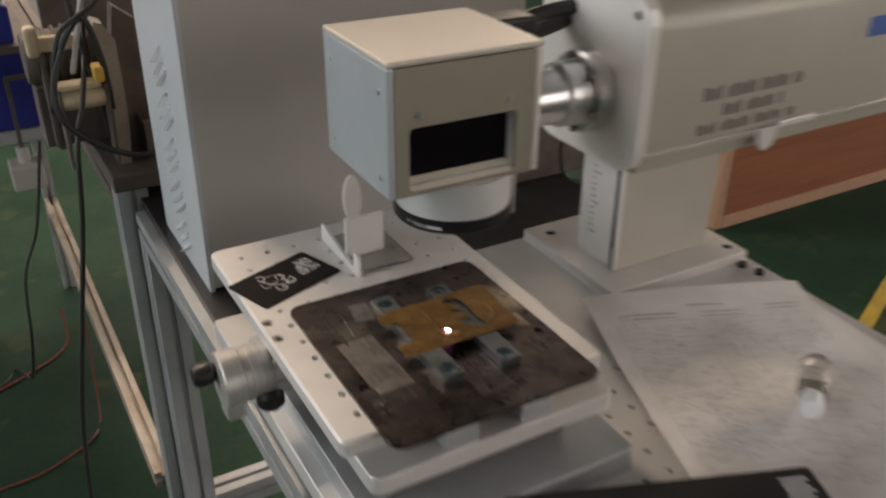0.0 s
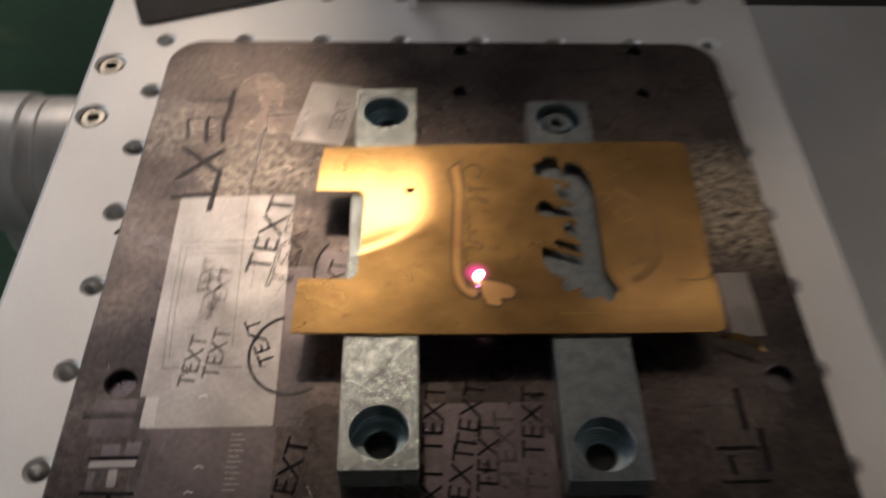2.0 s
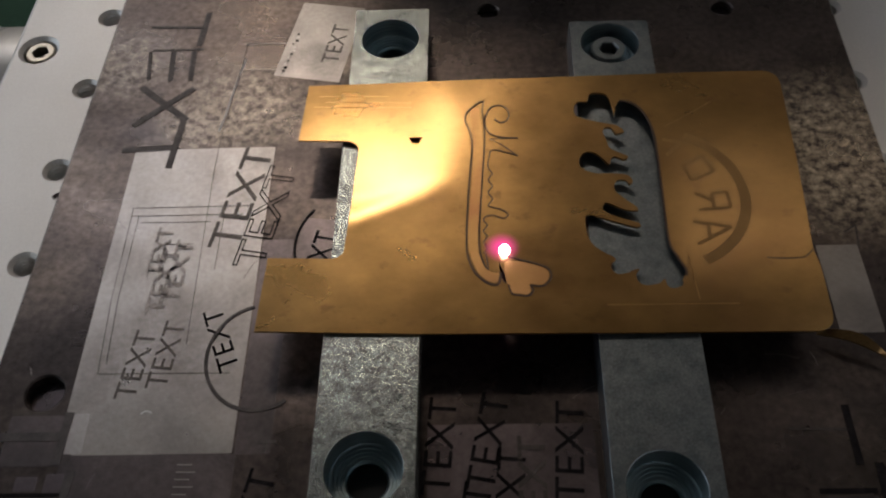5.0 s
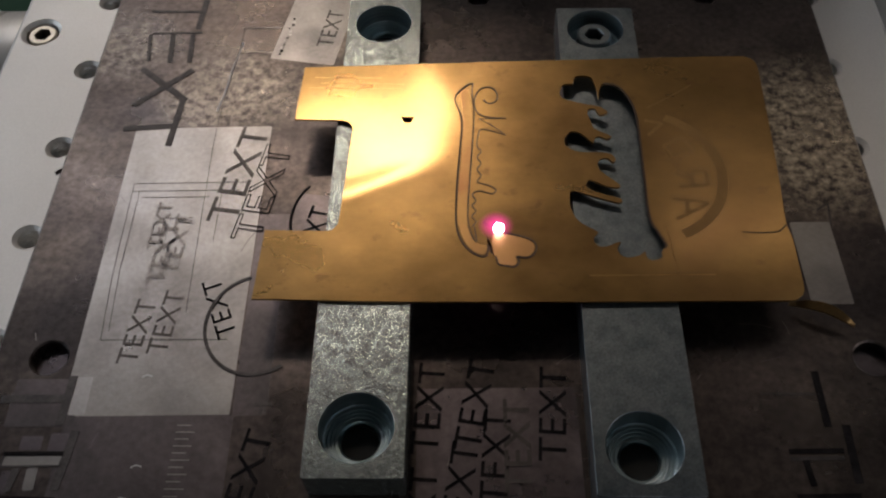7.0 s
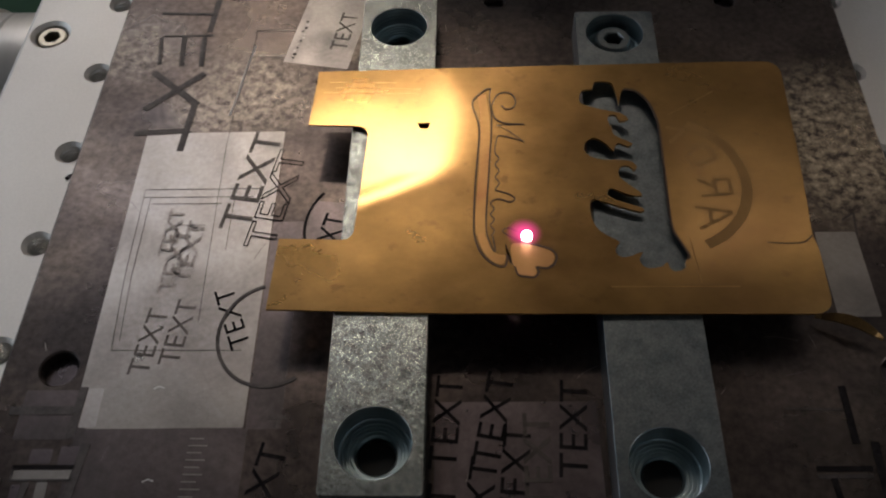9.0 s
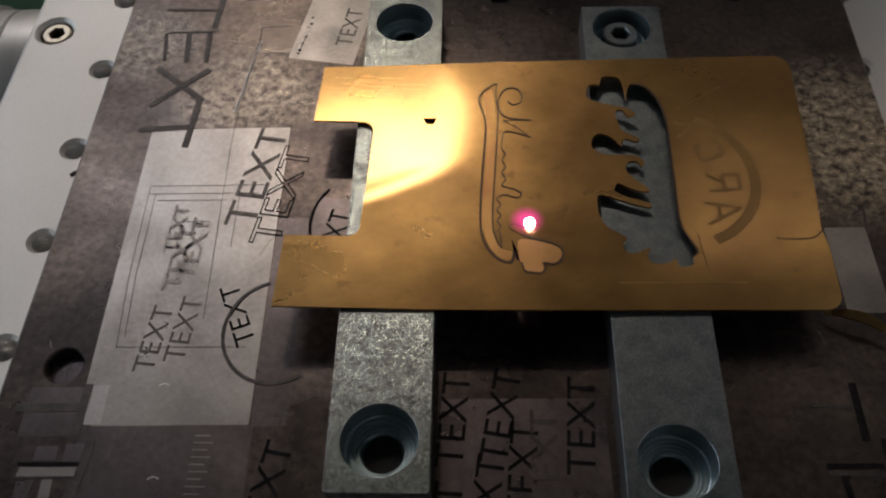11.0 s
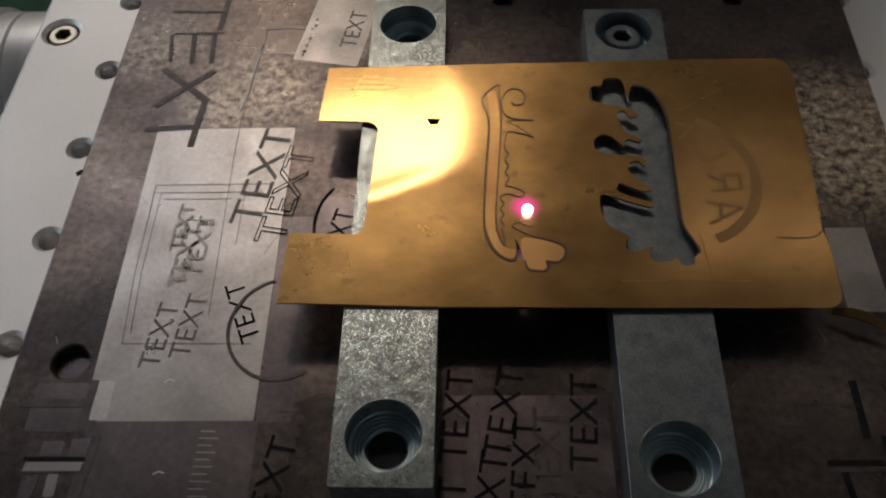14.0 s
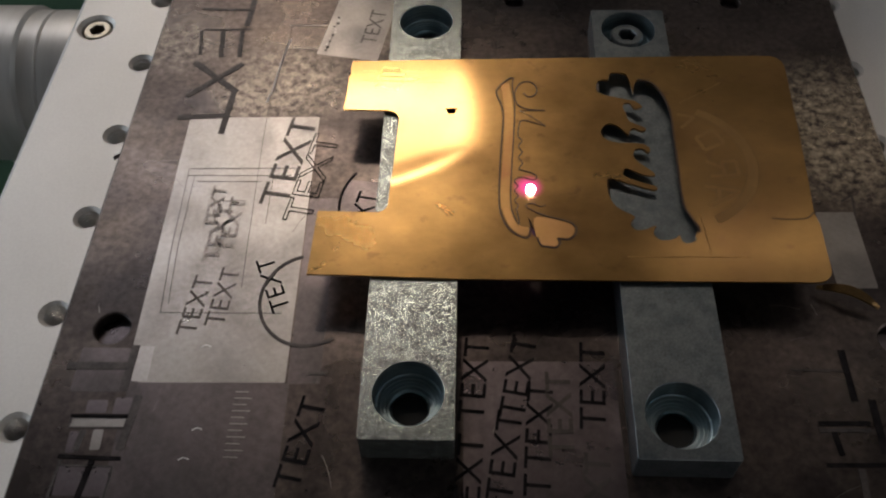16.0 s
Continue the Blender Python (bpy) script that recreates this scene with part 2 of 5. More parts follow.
# bluer cabinet paint: window light on the left side is in the colour
SKYLIT_PAINT = material("skylit_cabinet_paint", (0.44, 0.48, 0.50), 0.4, spot=(0.40, 0.44, 0.46), spot_scale=5, grain=0.04, grain_scale=1200, bump=0.00006, bump_scale=1500)
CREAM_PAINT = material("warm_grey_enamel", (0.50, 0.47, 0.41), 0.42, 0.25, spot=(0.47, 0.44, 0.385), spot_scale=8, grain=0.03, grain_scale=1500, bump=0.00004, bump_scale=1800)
# the lid's enamel darkened: the front face's shade is in this colour
HEAD_SHADED = material("shaded_head_enamel", (0.29, 0.265, 0.215), 0.42, 0.25, spot=(0.265, 0.24, 0.195), spot_scale=8, grain=0.03, grain_scale=1500, bump=0.00004, bump_scale=1800)
ARM_PAINT = material("olive_grey_enamel", (0.40, 0.385, 0.33), 0.42, 0.2, spot=(0.375, 0.36, 0.31), spot_scale=8, grain=0.03, grain_scale=1500, bump=0.00004, bump_scale=1800)
ARM_PRINT = material("brown_grey_print", (0.12, 0.10, 0.085), 0.6, grain=0.2, grain_scale=900)
ALU_BASE = material("bead_blasted_aluminium", (0.66, 0.65, 0.63), 0.45, 0.4, spot=(0.60, 0.59, 0.57), spot_scale=11, grain=0.05, grain_scale=1400, bump=0.00004, bump_scale=2000, rough_var=0.06)
INK = material("black_print", (0.03, 0.03, 0.03), 0.6, grain=0.1)
PAPER = material("printed_paper", (0.80, 0.785, 0.76), 0.85, spot=(0.66, 0.645, 0.62), spot_scale=12, grain=0.03, grain_scale=900, bump=0.0002, bump_scale=60)
PAPER_INK = material("grey_ink", (0.36, 0.35, 0.35), 0.8, grain=0.3, grain_scale=800)
ACRYLIC = material("frosted_acrylic", (0.86, 0.85, 0.83), 0.30, transmission=0.5, grain=0.04, grain_scale=900)
CLEAR = material("clear_plastic", (0.93, 0.92, 0.88), 0.10, transmission=0.95)
FLOOR_PAINT = material("green_floor_paint", (0.010, 0.036, 0.021), 0.6, specular=0.10, spot=(0.018, 0.052, 0.030), spot_scale=1.6, grain=0.12, grain_scale=60, fleck=(0.05, 0.065, 0.035), fleck_scale=5, bump=0.0006, bump_scale=40, rough_var=0.1)
YELLOW_PAINT = material("yellow_floor_marking", (0.45, 0.32, 0.05), 0.5, spot=(0.33, 0.24, 0.06), spot_scale=20, grain=0.15)
WOOD = material("reddish_wood_board", (0.28, 0.10, 0.048), 0.45, spot=(0.22, 0.078, 0.038), spot_scale=6, stretch=(0.25, 1, 6), grain=0.12, grain_scale=80, bump=0.0002, bump_scale=60)
WOOD_EDGE = material("pale_wood_edging", (0.42, 0.25, 0.165), 0.5, grain=0.1, grain_scale=60)
BLUE = material("blue_painted_panel", (0.010, 0.022, 0.21), 0.42, spot=(0.012, 0.018, 0.15), spot_scale=5, grain=0.06)
BROWN_STEEL = material("brown_painted_steel", (0.115, 0.090, 0.078), 0.55, spot=(0.075, 0.06, 0.055), spot_scale=25, grain=0.2, grain_scale=200, bump=0.0002, bump_scale=200)
ALU_DIRTY = material("dirty_aluminium", (0.34, 0.31, 0.265), 0.55, 0.5, spot=(0.25, 0.20, 0.16), spot_scale=11, spot_lo=0.45, spot_hi=0.65, grain=0.15, grain_scale=300, bump=0.0001, bump_scale=500, rough_var=0.1)
BRASSY = material("cream_machine_part", (0.60, 0.50, 0.34), 0.45, 0.2, spot=(0.48, 0.39, 0.26), spot_scale=30, grain=0.1)
YELLOW = material("yellow_plastic", (0.55, 0.35, 0.06), 0.45, grain=0.1)
WHITE_PLASTIC = material("white_plastic", (0.82, 0.83, 0.84), 0.4, grain=0.03)
RUBBER = material("black_cable_rubber", (0.016, 0.015, 0.015), 0.5, grain=0.2)
RED_WIRE = material("red_wire", (0.20, 0.03, 0.025), 0.5, grain=0.2)
BLUE_LABEL = material("blue_label", (0.03, 0.10, 0.35), 0.5, grain=0.1)
PLASTER = material("grey_plaster", (0.42, 0.40, 0.37), 0.85, spot=(0.36, 0.345, 0.33), spot_scale=1.5, grain=0.06, grain_scale=40, bump=0.001, bump_scale=30)
ROOF = material("roof_sheet", (0.050, 0.051, 0.053), 0.7, spot=(0.036, 0.036, 0.037), spot_scale=2, grain=0.05)
DAYLIGHT = material("bright_sky_pane", (0.8, 0.85, 0.9), 0.5, emit=(0.80, 0.92, 1.0), emit_power=0.8)
DAYLIGHT_WARM = material("bright_warm_pane", (0.9, 0.85, 0.8), 0.5, emit=(1.0, 0.90, 0.74), emit_power=0.8)
SPARK = material("laser_spark", (1, 1, 1), 0.5, emit=(1.0, 0.78, 0.95), emit_power=65.0)
SPARK_VIOLET = material("violet_tint_glow", (1, 1, 1), 0.5, emit=(0.60, 0.12, 0.70), emit_power=13.0)
SPARK_HALO = bpy.data.materials.new("laser_bloom")  # bloom built as a pink glow that thins out from its middle
SPARK_HALO.use_nodes = True
hn, hl = SPARK_HALO.node_tree.nodes, SPARK_HALO.node_tree.links
glow, clear, blend, fall, where, place = (hn.new("ShaderNode" + k) for k in ("Emission", "BsdfTransparent", "MixShader", "TexGradient", "TexCoord", "Mapping"))
glow.inputs["Color"].default_value, glow.inputs["Strength"].default_value = (1.0, 0.10, 0.34, 1), 1.5
fall.gradient_type = "QUADRATIC_SPHERE"
place.inputs["Location"].default_value, place.inputs["Scale"].default_value = (0.12, -0.24, 0), (265, 265, 265)
hl.new(where.outputs["Object"], place.inputs["Vector"])
hl.new(place.outputs[0], fall.inputs["Vector"])
hl.new(fall.outputs["Fac"], blend.inputs["Fac"])
hl.new(clear.outputs[0], blend.inputs[1])
hl.new(glow.outputs[0], blend.inputs[2])
hl.new(blend.outputs[0], hn["Material Output"].inputs["Surface"])


# ---- mesh helpers ----
def part(name, bm, mat, parent=None, label="", smooth=False):
    """Links a bmesh as one object, under a thing or a part."""
    bmesh.ops.recalc_face_normals(bm, faces=bm.faces[:])
    me = bpy.data.meshes.new(name)
    bm.to_mesh(me)
    bm.free()
    for mt in (mat if isinstance(mat, (list, tuple)) else [mat]):
        me.materials.append(mt)
    if smooth:
        me.polygons.foreach_set("use_smooth", [True] * len(me.polygons))
        me.update()
        me.set_sharp_from_angle(angle=radians(35))
    ob = new(name, me)
    if parent:
        ob.parent = parent
    if label:
        tagged(ob, label)
    return ob


def thing(name, label, category, x=0.0, y=0.0, z=0.0, rz=0.0, group="", kind=""):
    ob = new(name)
    ob.matrix_basis = pose(x, y, z, 0, 0, rz)
    ob.empty_display_size = 0.02
    return tagged(ob, label, category, group, kind)


def add_box(bm, x0, x1, y0, y1, z0, z1, bevel=0.0, segments=2):
    r = bmesh.ops.create_cube(bm, size=1.0)
    vs = r["verts"]
    for v in vs:
        v.co = Vector(((x0 + x1) / 2 + v.co.x * (x1 - x0), (y0 + y1) / 2 + v.co.y * (y1 - y0), (z0 + z1) / 2 + v.co.z * (z1 - z0)))
    if bevel:
        edges = list({e for v in vs for e in v.link_edges})
        bmesh.ops.bevel(bm, geom=edges, offset=bevel, segments=segments, profile=0.5, affect="EDGES")


def box(x0, x1, y0, y1, z0, z1, bevel=0.0, segments=2):
    bm = bmesh.new()
    add_box(bm, x0, x1, y0, y1, z0, z1, bevel, segments)
    return bm


def rounded(x0, x1, y0, y1, r, n=6):
    """The outline of a rectangle with round corners."""
    pts = []
    for cx, cy, a in ((x1 - r, y1 - r, 0), (x0 + r, y1 - r, 90), (x0 + r, y0 + r, 180), (x1 - r, y0 + r, 270)):
        for i in range(n + 1):
            t = radians(a + 90 * i / n)
            pts.append((cx + r * math.cos(t), cy + r * math.sin(t)))
    return pts


def ring(cx, cy, r, n=20):
    return [(cx + r * math.cos(2 * math.pi * i / n), cy + r * math.sin(2 * math.pi * i / n)) for i in range(n)]


def inset(pts, d):
    """An outline (counter-clockwise) moved inwards by d."""
    out = []
    for i, p in enumerate(pts):
        a, c = Vector(pts[i - 1]), Vector(pts[(i + 1) % len(pts)])
        t = (c - a)
        t.normalize()
        out.append((p[0] - t.y * d, p[1] + t.x * d))
    return out


def loop_verts(bm, pts, z):
    return [bm.verts.new((x, y, z)) for x, y in pts]


def wall_between(bm, a, c):
    for i in range(len(a)):
        j = (i + 1) % len(a)
        bm.faces.new((a[i], a[j], c[j], c[i]))


def slab(outline, z0, z1, holes=(), chamfer=0.0, hole_chamfer=0.0, floors=True):
    """A plate with holes through its top: holes are (outline, depth)."""
    bm = bmesh.new()
    top_pts = inset(outline, chamfer) if chamfer else outline
    top = loop_verts(bm, top_pts, z1)
    low = loop_verts(bm, outline, z0)
    if chamfer:
        mid = loop_verts(bm, outline, z1 - chamfer)
        wall_between(bm, top, mid)
        wall_between(bm, mid, low)
    else:
        wall_between(bm, top, low)
    edges = [bm.edges.get((top[i - 1], top[i])) for i in range(len(top))]
    through_edges = [bm.edges.get((low[i - 1], low[i])) for i in range(len(low))]
    for pts, depth in holes:
        a = loop_verts(bm, inset(pts, -hole_chamfer) if hole_chamfer else pts, z1)
        edges += [bm.edges.new((a[i - 1], a[i])) for i in range(len(a))]
        if hole_chamfer:
            c = loop_verts(bm, pts, z1 - hole_chamfer)
            wall_between(bm, a, c)
            a = c
        deep = depth is None
        c = loop_verts(bm, pts, z0 if deep else z1 - depth)
        wall_between(bm, a, c)
        if deep:
            through_edges += [bm.edges.get((c[i - 1], c[i])) for i in range(len(c))]
        elif floors:
            bm.faces.new(c)
    bmesh.ops.triangle_fill(bm, use_beauty=True, use_dissolve=False, edges=edges, normal=(0, 0, 1))
    bmesh.ops.triangle_fill(bm, use_beauty=True, use_dissolve=False, edges=through_edges, normal=(0, 0, -1))
    return bm


def add_prism(bm, poly, axis, a0, a1):
    """A straight body: the outline poly swept along an axis from a0 to a1."""
    def at(p, a):
        return {"x": (a, p[0], p[1]), "y": (p[0], a, p[1]), "z": (p[0], p[1], a)}[axis]
    u = [bm.verts.new(at(p, a0)) for p in poly]
    v = [bm.verts.new(at(p, a1)) for p in poly]
    wall_between(bm, u, v)
    bm.faces.new(u)
    bm.faces.new(v)


def prism(poly, axis, a0, a1):
    bm = bmesh.new()
    add_prism(bm, poly, axis, a0, a1)
    return bm


def add_lathe(bm, profile, centre, axis="z", n=48):
    """Turns a profile of (radius, height) round an axis; radii of 0 close the ends."""
    rows = []
    for r, h in profile:
        row = []
        for i in range(n):
            a = 2 * math.pi * i / n
            u, v = r * math.cos(a), r * math.sin(a)
            p = {"z": (u, v, h), "x": (h, u, v), "y": (u, h, v)}[axis]
            row.append(bm.verts.new(Vector(centre) + Vector(p)))
        rows.append(row)
    for a, c in zip(rows, rows[1:]):
        wall_between(bm, a, c)
    bm.faces.new(rows[0])
    bm.faces.new(rows[-1])


def lathe(profile, centre, axis="z", n=48):
    bm = bmesh.new()
    add_lathe(bm, profile, centre, axis, n)
    return bm


def spline(pts, steps=6, closed=False):
    """A smooth line through points."""
    p = [Vector(q) for q in pts]
    n = len(p)
    out = []
    for i in range(n if closed else n - 1):
        a = p[(i - 1) % n] if closed else p[max(i - 1, 0)]
        c, d = p[i], p[(i + 1) % n]
        e = p[(i + 2) % n] if closed else p[min(i + 2, n - 1)]
        for k in range(steps):
            t = k / steps
            out.append(0.5 * (2 * c + (d - a) * t + (2 * a - 5 * c + 4 * d - e) * t * t + (3 * c - a - 3 * d + e) * t ** 3))
    if not closed:
        out.append(p[-1])
    return out


def tube(pts, r, n=8, steps=8):
    """A round cable through points."""
    bm = bmesh.new()
    path = spline(pts, steps)
    rows = []
    side = Vector((0.3, 0.9, 0.2))
    for i, p in enumerate(path):
        t = (path[min(i + 1, len(path) - 1)] - path[max(i - 1, 0)]).normalized()
        u = (side - t * side.dot(t)).normalized()
        v = t.cross(u)
        side = u
        rows.append([bm.verts.new(p + r * (u * math.cos(2 * math.pi * k / n) + v * math.sin(2 * math.pi * k / n))) for k in range(n)])
    for a, c in zip(rows, rows[1:]):
        wall_between(bm, a, c)
    bm.faces.new(rows[0])
    bm.faces.new(rows[-1])
    return bm


def add_ribbon(bm, pts, width, z, height=0.00006):
    """A flat scored line of some width along points of a plane."""
    pts = [Vector((q[0], q[1])) for q in pts]
    rows = []
    for i, p in enumerate(pts):
        t = pts[min(i + 1, len(pts) - 1)] - pts[max(i - 1, 0)]
        t.normalize()
        s = Vector((-t.y, t.x)) * width / 2
        rows.append([bm.verts.new((p.x + s.x, p.y + s.y, z)), bm.verts.new((p.x + s.x, p.y + s.y, z + height)),
                     bm.verts.new((p.x - s.x, p.y - s.y, z + height)), bm.verts.new((p.x - s.x, p.y - s.y, z))])
    for a, c in zip(rows, rows[1:]):
        wall_between(bm, a, c)
    bm.faces.new(rows[0])
    bm.faces.new(rows[-1])


def ribbon(pts, width, z, height=0.00006):
    bm = bmesh.new()
    add_ribbon(bm, pts, width, z, height)
    return bm


def mm(pts):
    return [(x / 1000, y / 1000) for x, y in pts]


def lettering(name, text, mat, parent, m, length, height, label="", outline=0.0, thick=0.0):
    """Words in the built-in font as a thin mesh: centred, stretched to a length and a letter height."""
    cu = bpy.data.curves.new(name, "FONT")
    cu.body, cu.align_x, cu.align_y, cu.resolution_u = text, "CENTER", "CENTER", 3
    cu.size, cu.extrude, cu.offset = 1.0, 0.0, thick
    if outline:
        cu.fill_mode, cu.bevel_depth = "NONE", outline
    tmp = bpy.data.objects.new(name, cu)
    me = bpy.data.meshes.new_from_object(tmp)
    bpy.data.objects.remove(tmp)
    co = np.array([v.co[:] for v in me.vertices])
    lo, hi = co.min(0), co.max(0)
    sx, sy = length / (hi[0] - lo[0]), height / (hi[1] - lo[1])
    for v in me.vertices:
        v.co = Vector(((v.co.x - (lo[0] + hi[0]) / 2) * sx, (v.co.y - (lo[1] + hi[1]) / 2) * sy, v.co.z * min(sx, sy) * 0.3))
    me.name = name
    me.materials.clear()
    me.materials.append(mat)
    ob = new(name, me)
    ob.parent = parent
    ob.matrix_basis = m
    if label:
        tagged(ob, label)
    return ob


def extrusion_profile(s, slot=0.008, deep=0.009):
    """The cross-section of a T-slot aluminium bar of side s, about its centre."""
    h, k = s / 2, slot / 2
    side = [(-h, -h), (-k, -h), (-k, -h + deep), (k, -h + deep), (k, -h)]
    pts = []
    for q in range(4):
        c, d = round(math.cos(q * math.pi / 2)), round(math.sin(q * math.pi / 2))
        pts += [(x * c - y * d, x * d + y * c) for x, y in side]
    return pts


def bar(axis, u, v, a0, a1, s=0.04):
    """A T-slot bar along an axis, centred on (u, v) in the other two."""
    return prism([(u + x, v + y) for x, y in extrusion_profile(s)], axis, a0, a1)


# ---- the hall ----
def quad_room():
    part("floor", box(-5, 7, -5, 5, -0.1, 0.0), FLOOR_PAINT)
    tagged(bpy.data.objects["floor"], "glossy green painted concrete workshop floor", "floor", kind="structure")
    def holed_wall(name, label, category, mat, at, a, b, c, d, openings):
        """A thick sheet in the plane of two axes, with rectangular openings cut through it."""
        us = sorted({a, b, *[o[0] for o in openings], *[o[1] for o in openings]})
        vs = sorted({c, d, *[o[2] for o in openings], *[o[3] for o in openings]})
        bm = bmesh.new()
        for u0, u1 in zip(us, us[1:]):
            for v0, v1 in zip(vs, vs[1:]):
                if not any(o[0] <= u0 and u1 <= o[1] and o[2] <= v0 and v1 <= o[3] for o in openings):
                    add_box(bm, *at(u0, u1, v0, v1))
        bmesh.ops.remove_doubles(bm, verts=bm.verts[:], dist=0.0001)
        tagged(part(name, bm, mat), label, category, kind="structure")

    gaps = []
    for x, y, w, h, turn, power, colour in SKYLIGHTS:
        m = pose(x, y, 0, 0, 0, turn)
        gaps.append(([tuple((m @ Vector((a * w / 2, b * h / 2, 0)))[:2]) for a, b in ((-1, -1), (1, -1), (1, 1), (-1, 1))], None))
    roof = slab([(-5.2, -5.2), (7.2, -5.2), (7.2, 5.2), (-5.2, 5.2)], 4.5, 4.7, gaps)
    tagged(part("ceiling", roof, ROOF), "grey sheet-metal workshop ceiling with skylights", "ceiling", kind="structure")
    holed_wall("wall_west", "plastered workshop wall with a wide window", "wall", PLASTER, lambda u0, u1, v0, v1: (-5.2, -5.0, u0, u1, v0, v1), -5.2, 5.2, 0.0, 4.5, [(-1.8, 3.8, 1.2, 3.4)])
    holed_wall("wall_north", "plastered workshop wall with a window band", "wall", PLASTER, lambda u0, u1, v0, v1: (u0, u1, 5.0, 5.2, v0, v1), -5.0, 7.0, 0.0, 4.5, [(0.0, 4.4, 1.8, 3.2)])
    # opening and pane window_4 are added for the east fill light
    holed_wall("wall_east", "plastered workshop wall with a long window", "wall", PLASTER, lambda u0, u1, v0, v1: (7.0, 7.2, u0, u1, v0, v1), -5.2, 5.2, 0.0, 4.5, [(-4.5, 0.5, 1.0, 3.6)])
    holed_wall("wall_south", "plastered workshop wall with a large window", "wall", PLASTER, lambda u0, u1, v0, v1: (u0, u1, -5.2, -5.0, v0, v1), -5.0, 7.0, 0.0, 4.5, [(0.0, 6.0, 1.0, 3.6)])
    for name, args, mat in (("window_1", (-5.12, -5.10, -1.8, 3.8, 1.2, 3.4), DAYLIGHT), ("window_2", (0.0, 4.4, 5.10, 5.12, 1.8, 3.2), DAYLIGHT_WARM),
                            ("window_3", (0.0, 6.0, -5.12, -5.10, 1.0, 3.6), DAYLIGHT), ("window_4", (7.10, 7.12, -4.5, 0.5, 1.0, 3.6), DAYLIGHT)):
        tagged(part(name, box(*args), mat), "bright daylight window pane of the workshop", "window", kind="structure")
    for (x, y, w, h, turn, power, colour), mat in zip(SKYLIGHTS, (DAYLIGHT_WARM, DAYLIGHT_WARM, DAYLIGHT_WARM, DAYLIGHT)):
        pane = tagged(part("skylight", box(-w / 2, w / 2, -h / 2, h / 2, 4.60, 4.62), mat), "bright daylight roof pane of the workshop", "skylight", kind="structure")
        pane.matrix_basis = pose(x, y, 0, 0, 0, turn)
    tagged(part("floor_marking", box(0.0, 1.5, -0.019, 0.019, 0.0, 0.003), YELLOW_PAINT), "worn yellow floor marking line", "marking", kind="structure").matrix_basis = pose(1.248, 0.479, 0.001, 0, 0, 24)


quad_room()

PLATE_Z = 0.9  # top of the stained work plate


# ---- bench and what stands on it ----
def bench():
    t = thing("workbench", "workbench of silver T-slot aluminium bars with a black top", "workbench")
    part("bench_top", slab(rounded(-0.109, 0.436, -0.27, 0.70, 0.004, 2), 0.768, 0.780, chamfer=0.001), BLACK, t, "black laminate top")
    for x, y in ((-0.101, 0.60), (0.40, 0.60), (-0.101, -0.25), (0.40, -0.25)):
        part("post", bar("z", x, y, 0.0, 0.728), ALU_DULL, t)
    for x in (-0.101, 0.40):
        part("top_rail", bar("y", x, 0.748, -0.27, 0.62), ALU_DULL, t)
        part("lower_rail", bar("y", x, 0.26, -0.23, 0.58), ALU_DULL, t)
    for y in (-0.25, 0.60):
        part("top_rail", bar("x", y, 0.748, -0.081, 0.38), ALU_DULL, t)
        part("lower_rail", bar("x", y, 0.26, -0.081, 0.38), ALU_DULL, t)


bench()


def cabinet():
    t = thing("control_cabinet", "tall grey steel control cabinet with louvred side standing on the bench", "cabinet", -0.098, 0.35, 0.780)
    part("front_panel", box(0.004, 0.40, 0.0, 0.012, 0.004, 0.46, 0.0015), GREY_PAINT, t, "plain grey front panel")
    part("shell", box(0.006, 0.398, 0.012, 0.19, 0.0, 0.464, 0.002), GREY_PAINT, t)
    side = part("side_panel", box(0.0, 0.006, 0.0, 0.19, 0.0, 0.464, 0.001), SKYLIT_PAINT, t, "grey louvred side panel, blue daylight in its colour")
    for g in range(5):
        for k in range(3):
            y, z = 0.115 - 0.006 * k, 0.231 - 0.0505 * g - 0.0115 * k
            bm = prism([(-0.0058, -0.0014), (0.0005, -0.0026), (0.0005, 0.0030)], "y", -0.047, 0.0)
            bmesh.ops.recalc_face_normals(bm, faces=bm.faces[:])
            # white stands for the highlight on each louvre of the painted side
            ob = part("louvre", bm, WHITE_PLASTIC, side, "louvre edge, its highlight painted white")
            ob.matrix_basis = pose(0, y, z, -32, 0, 0)



cabinet()


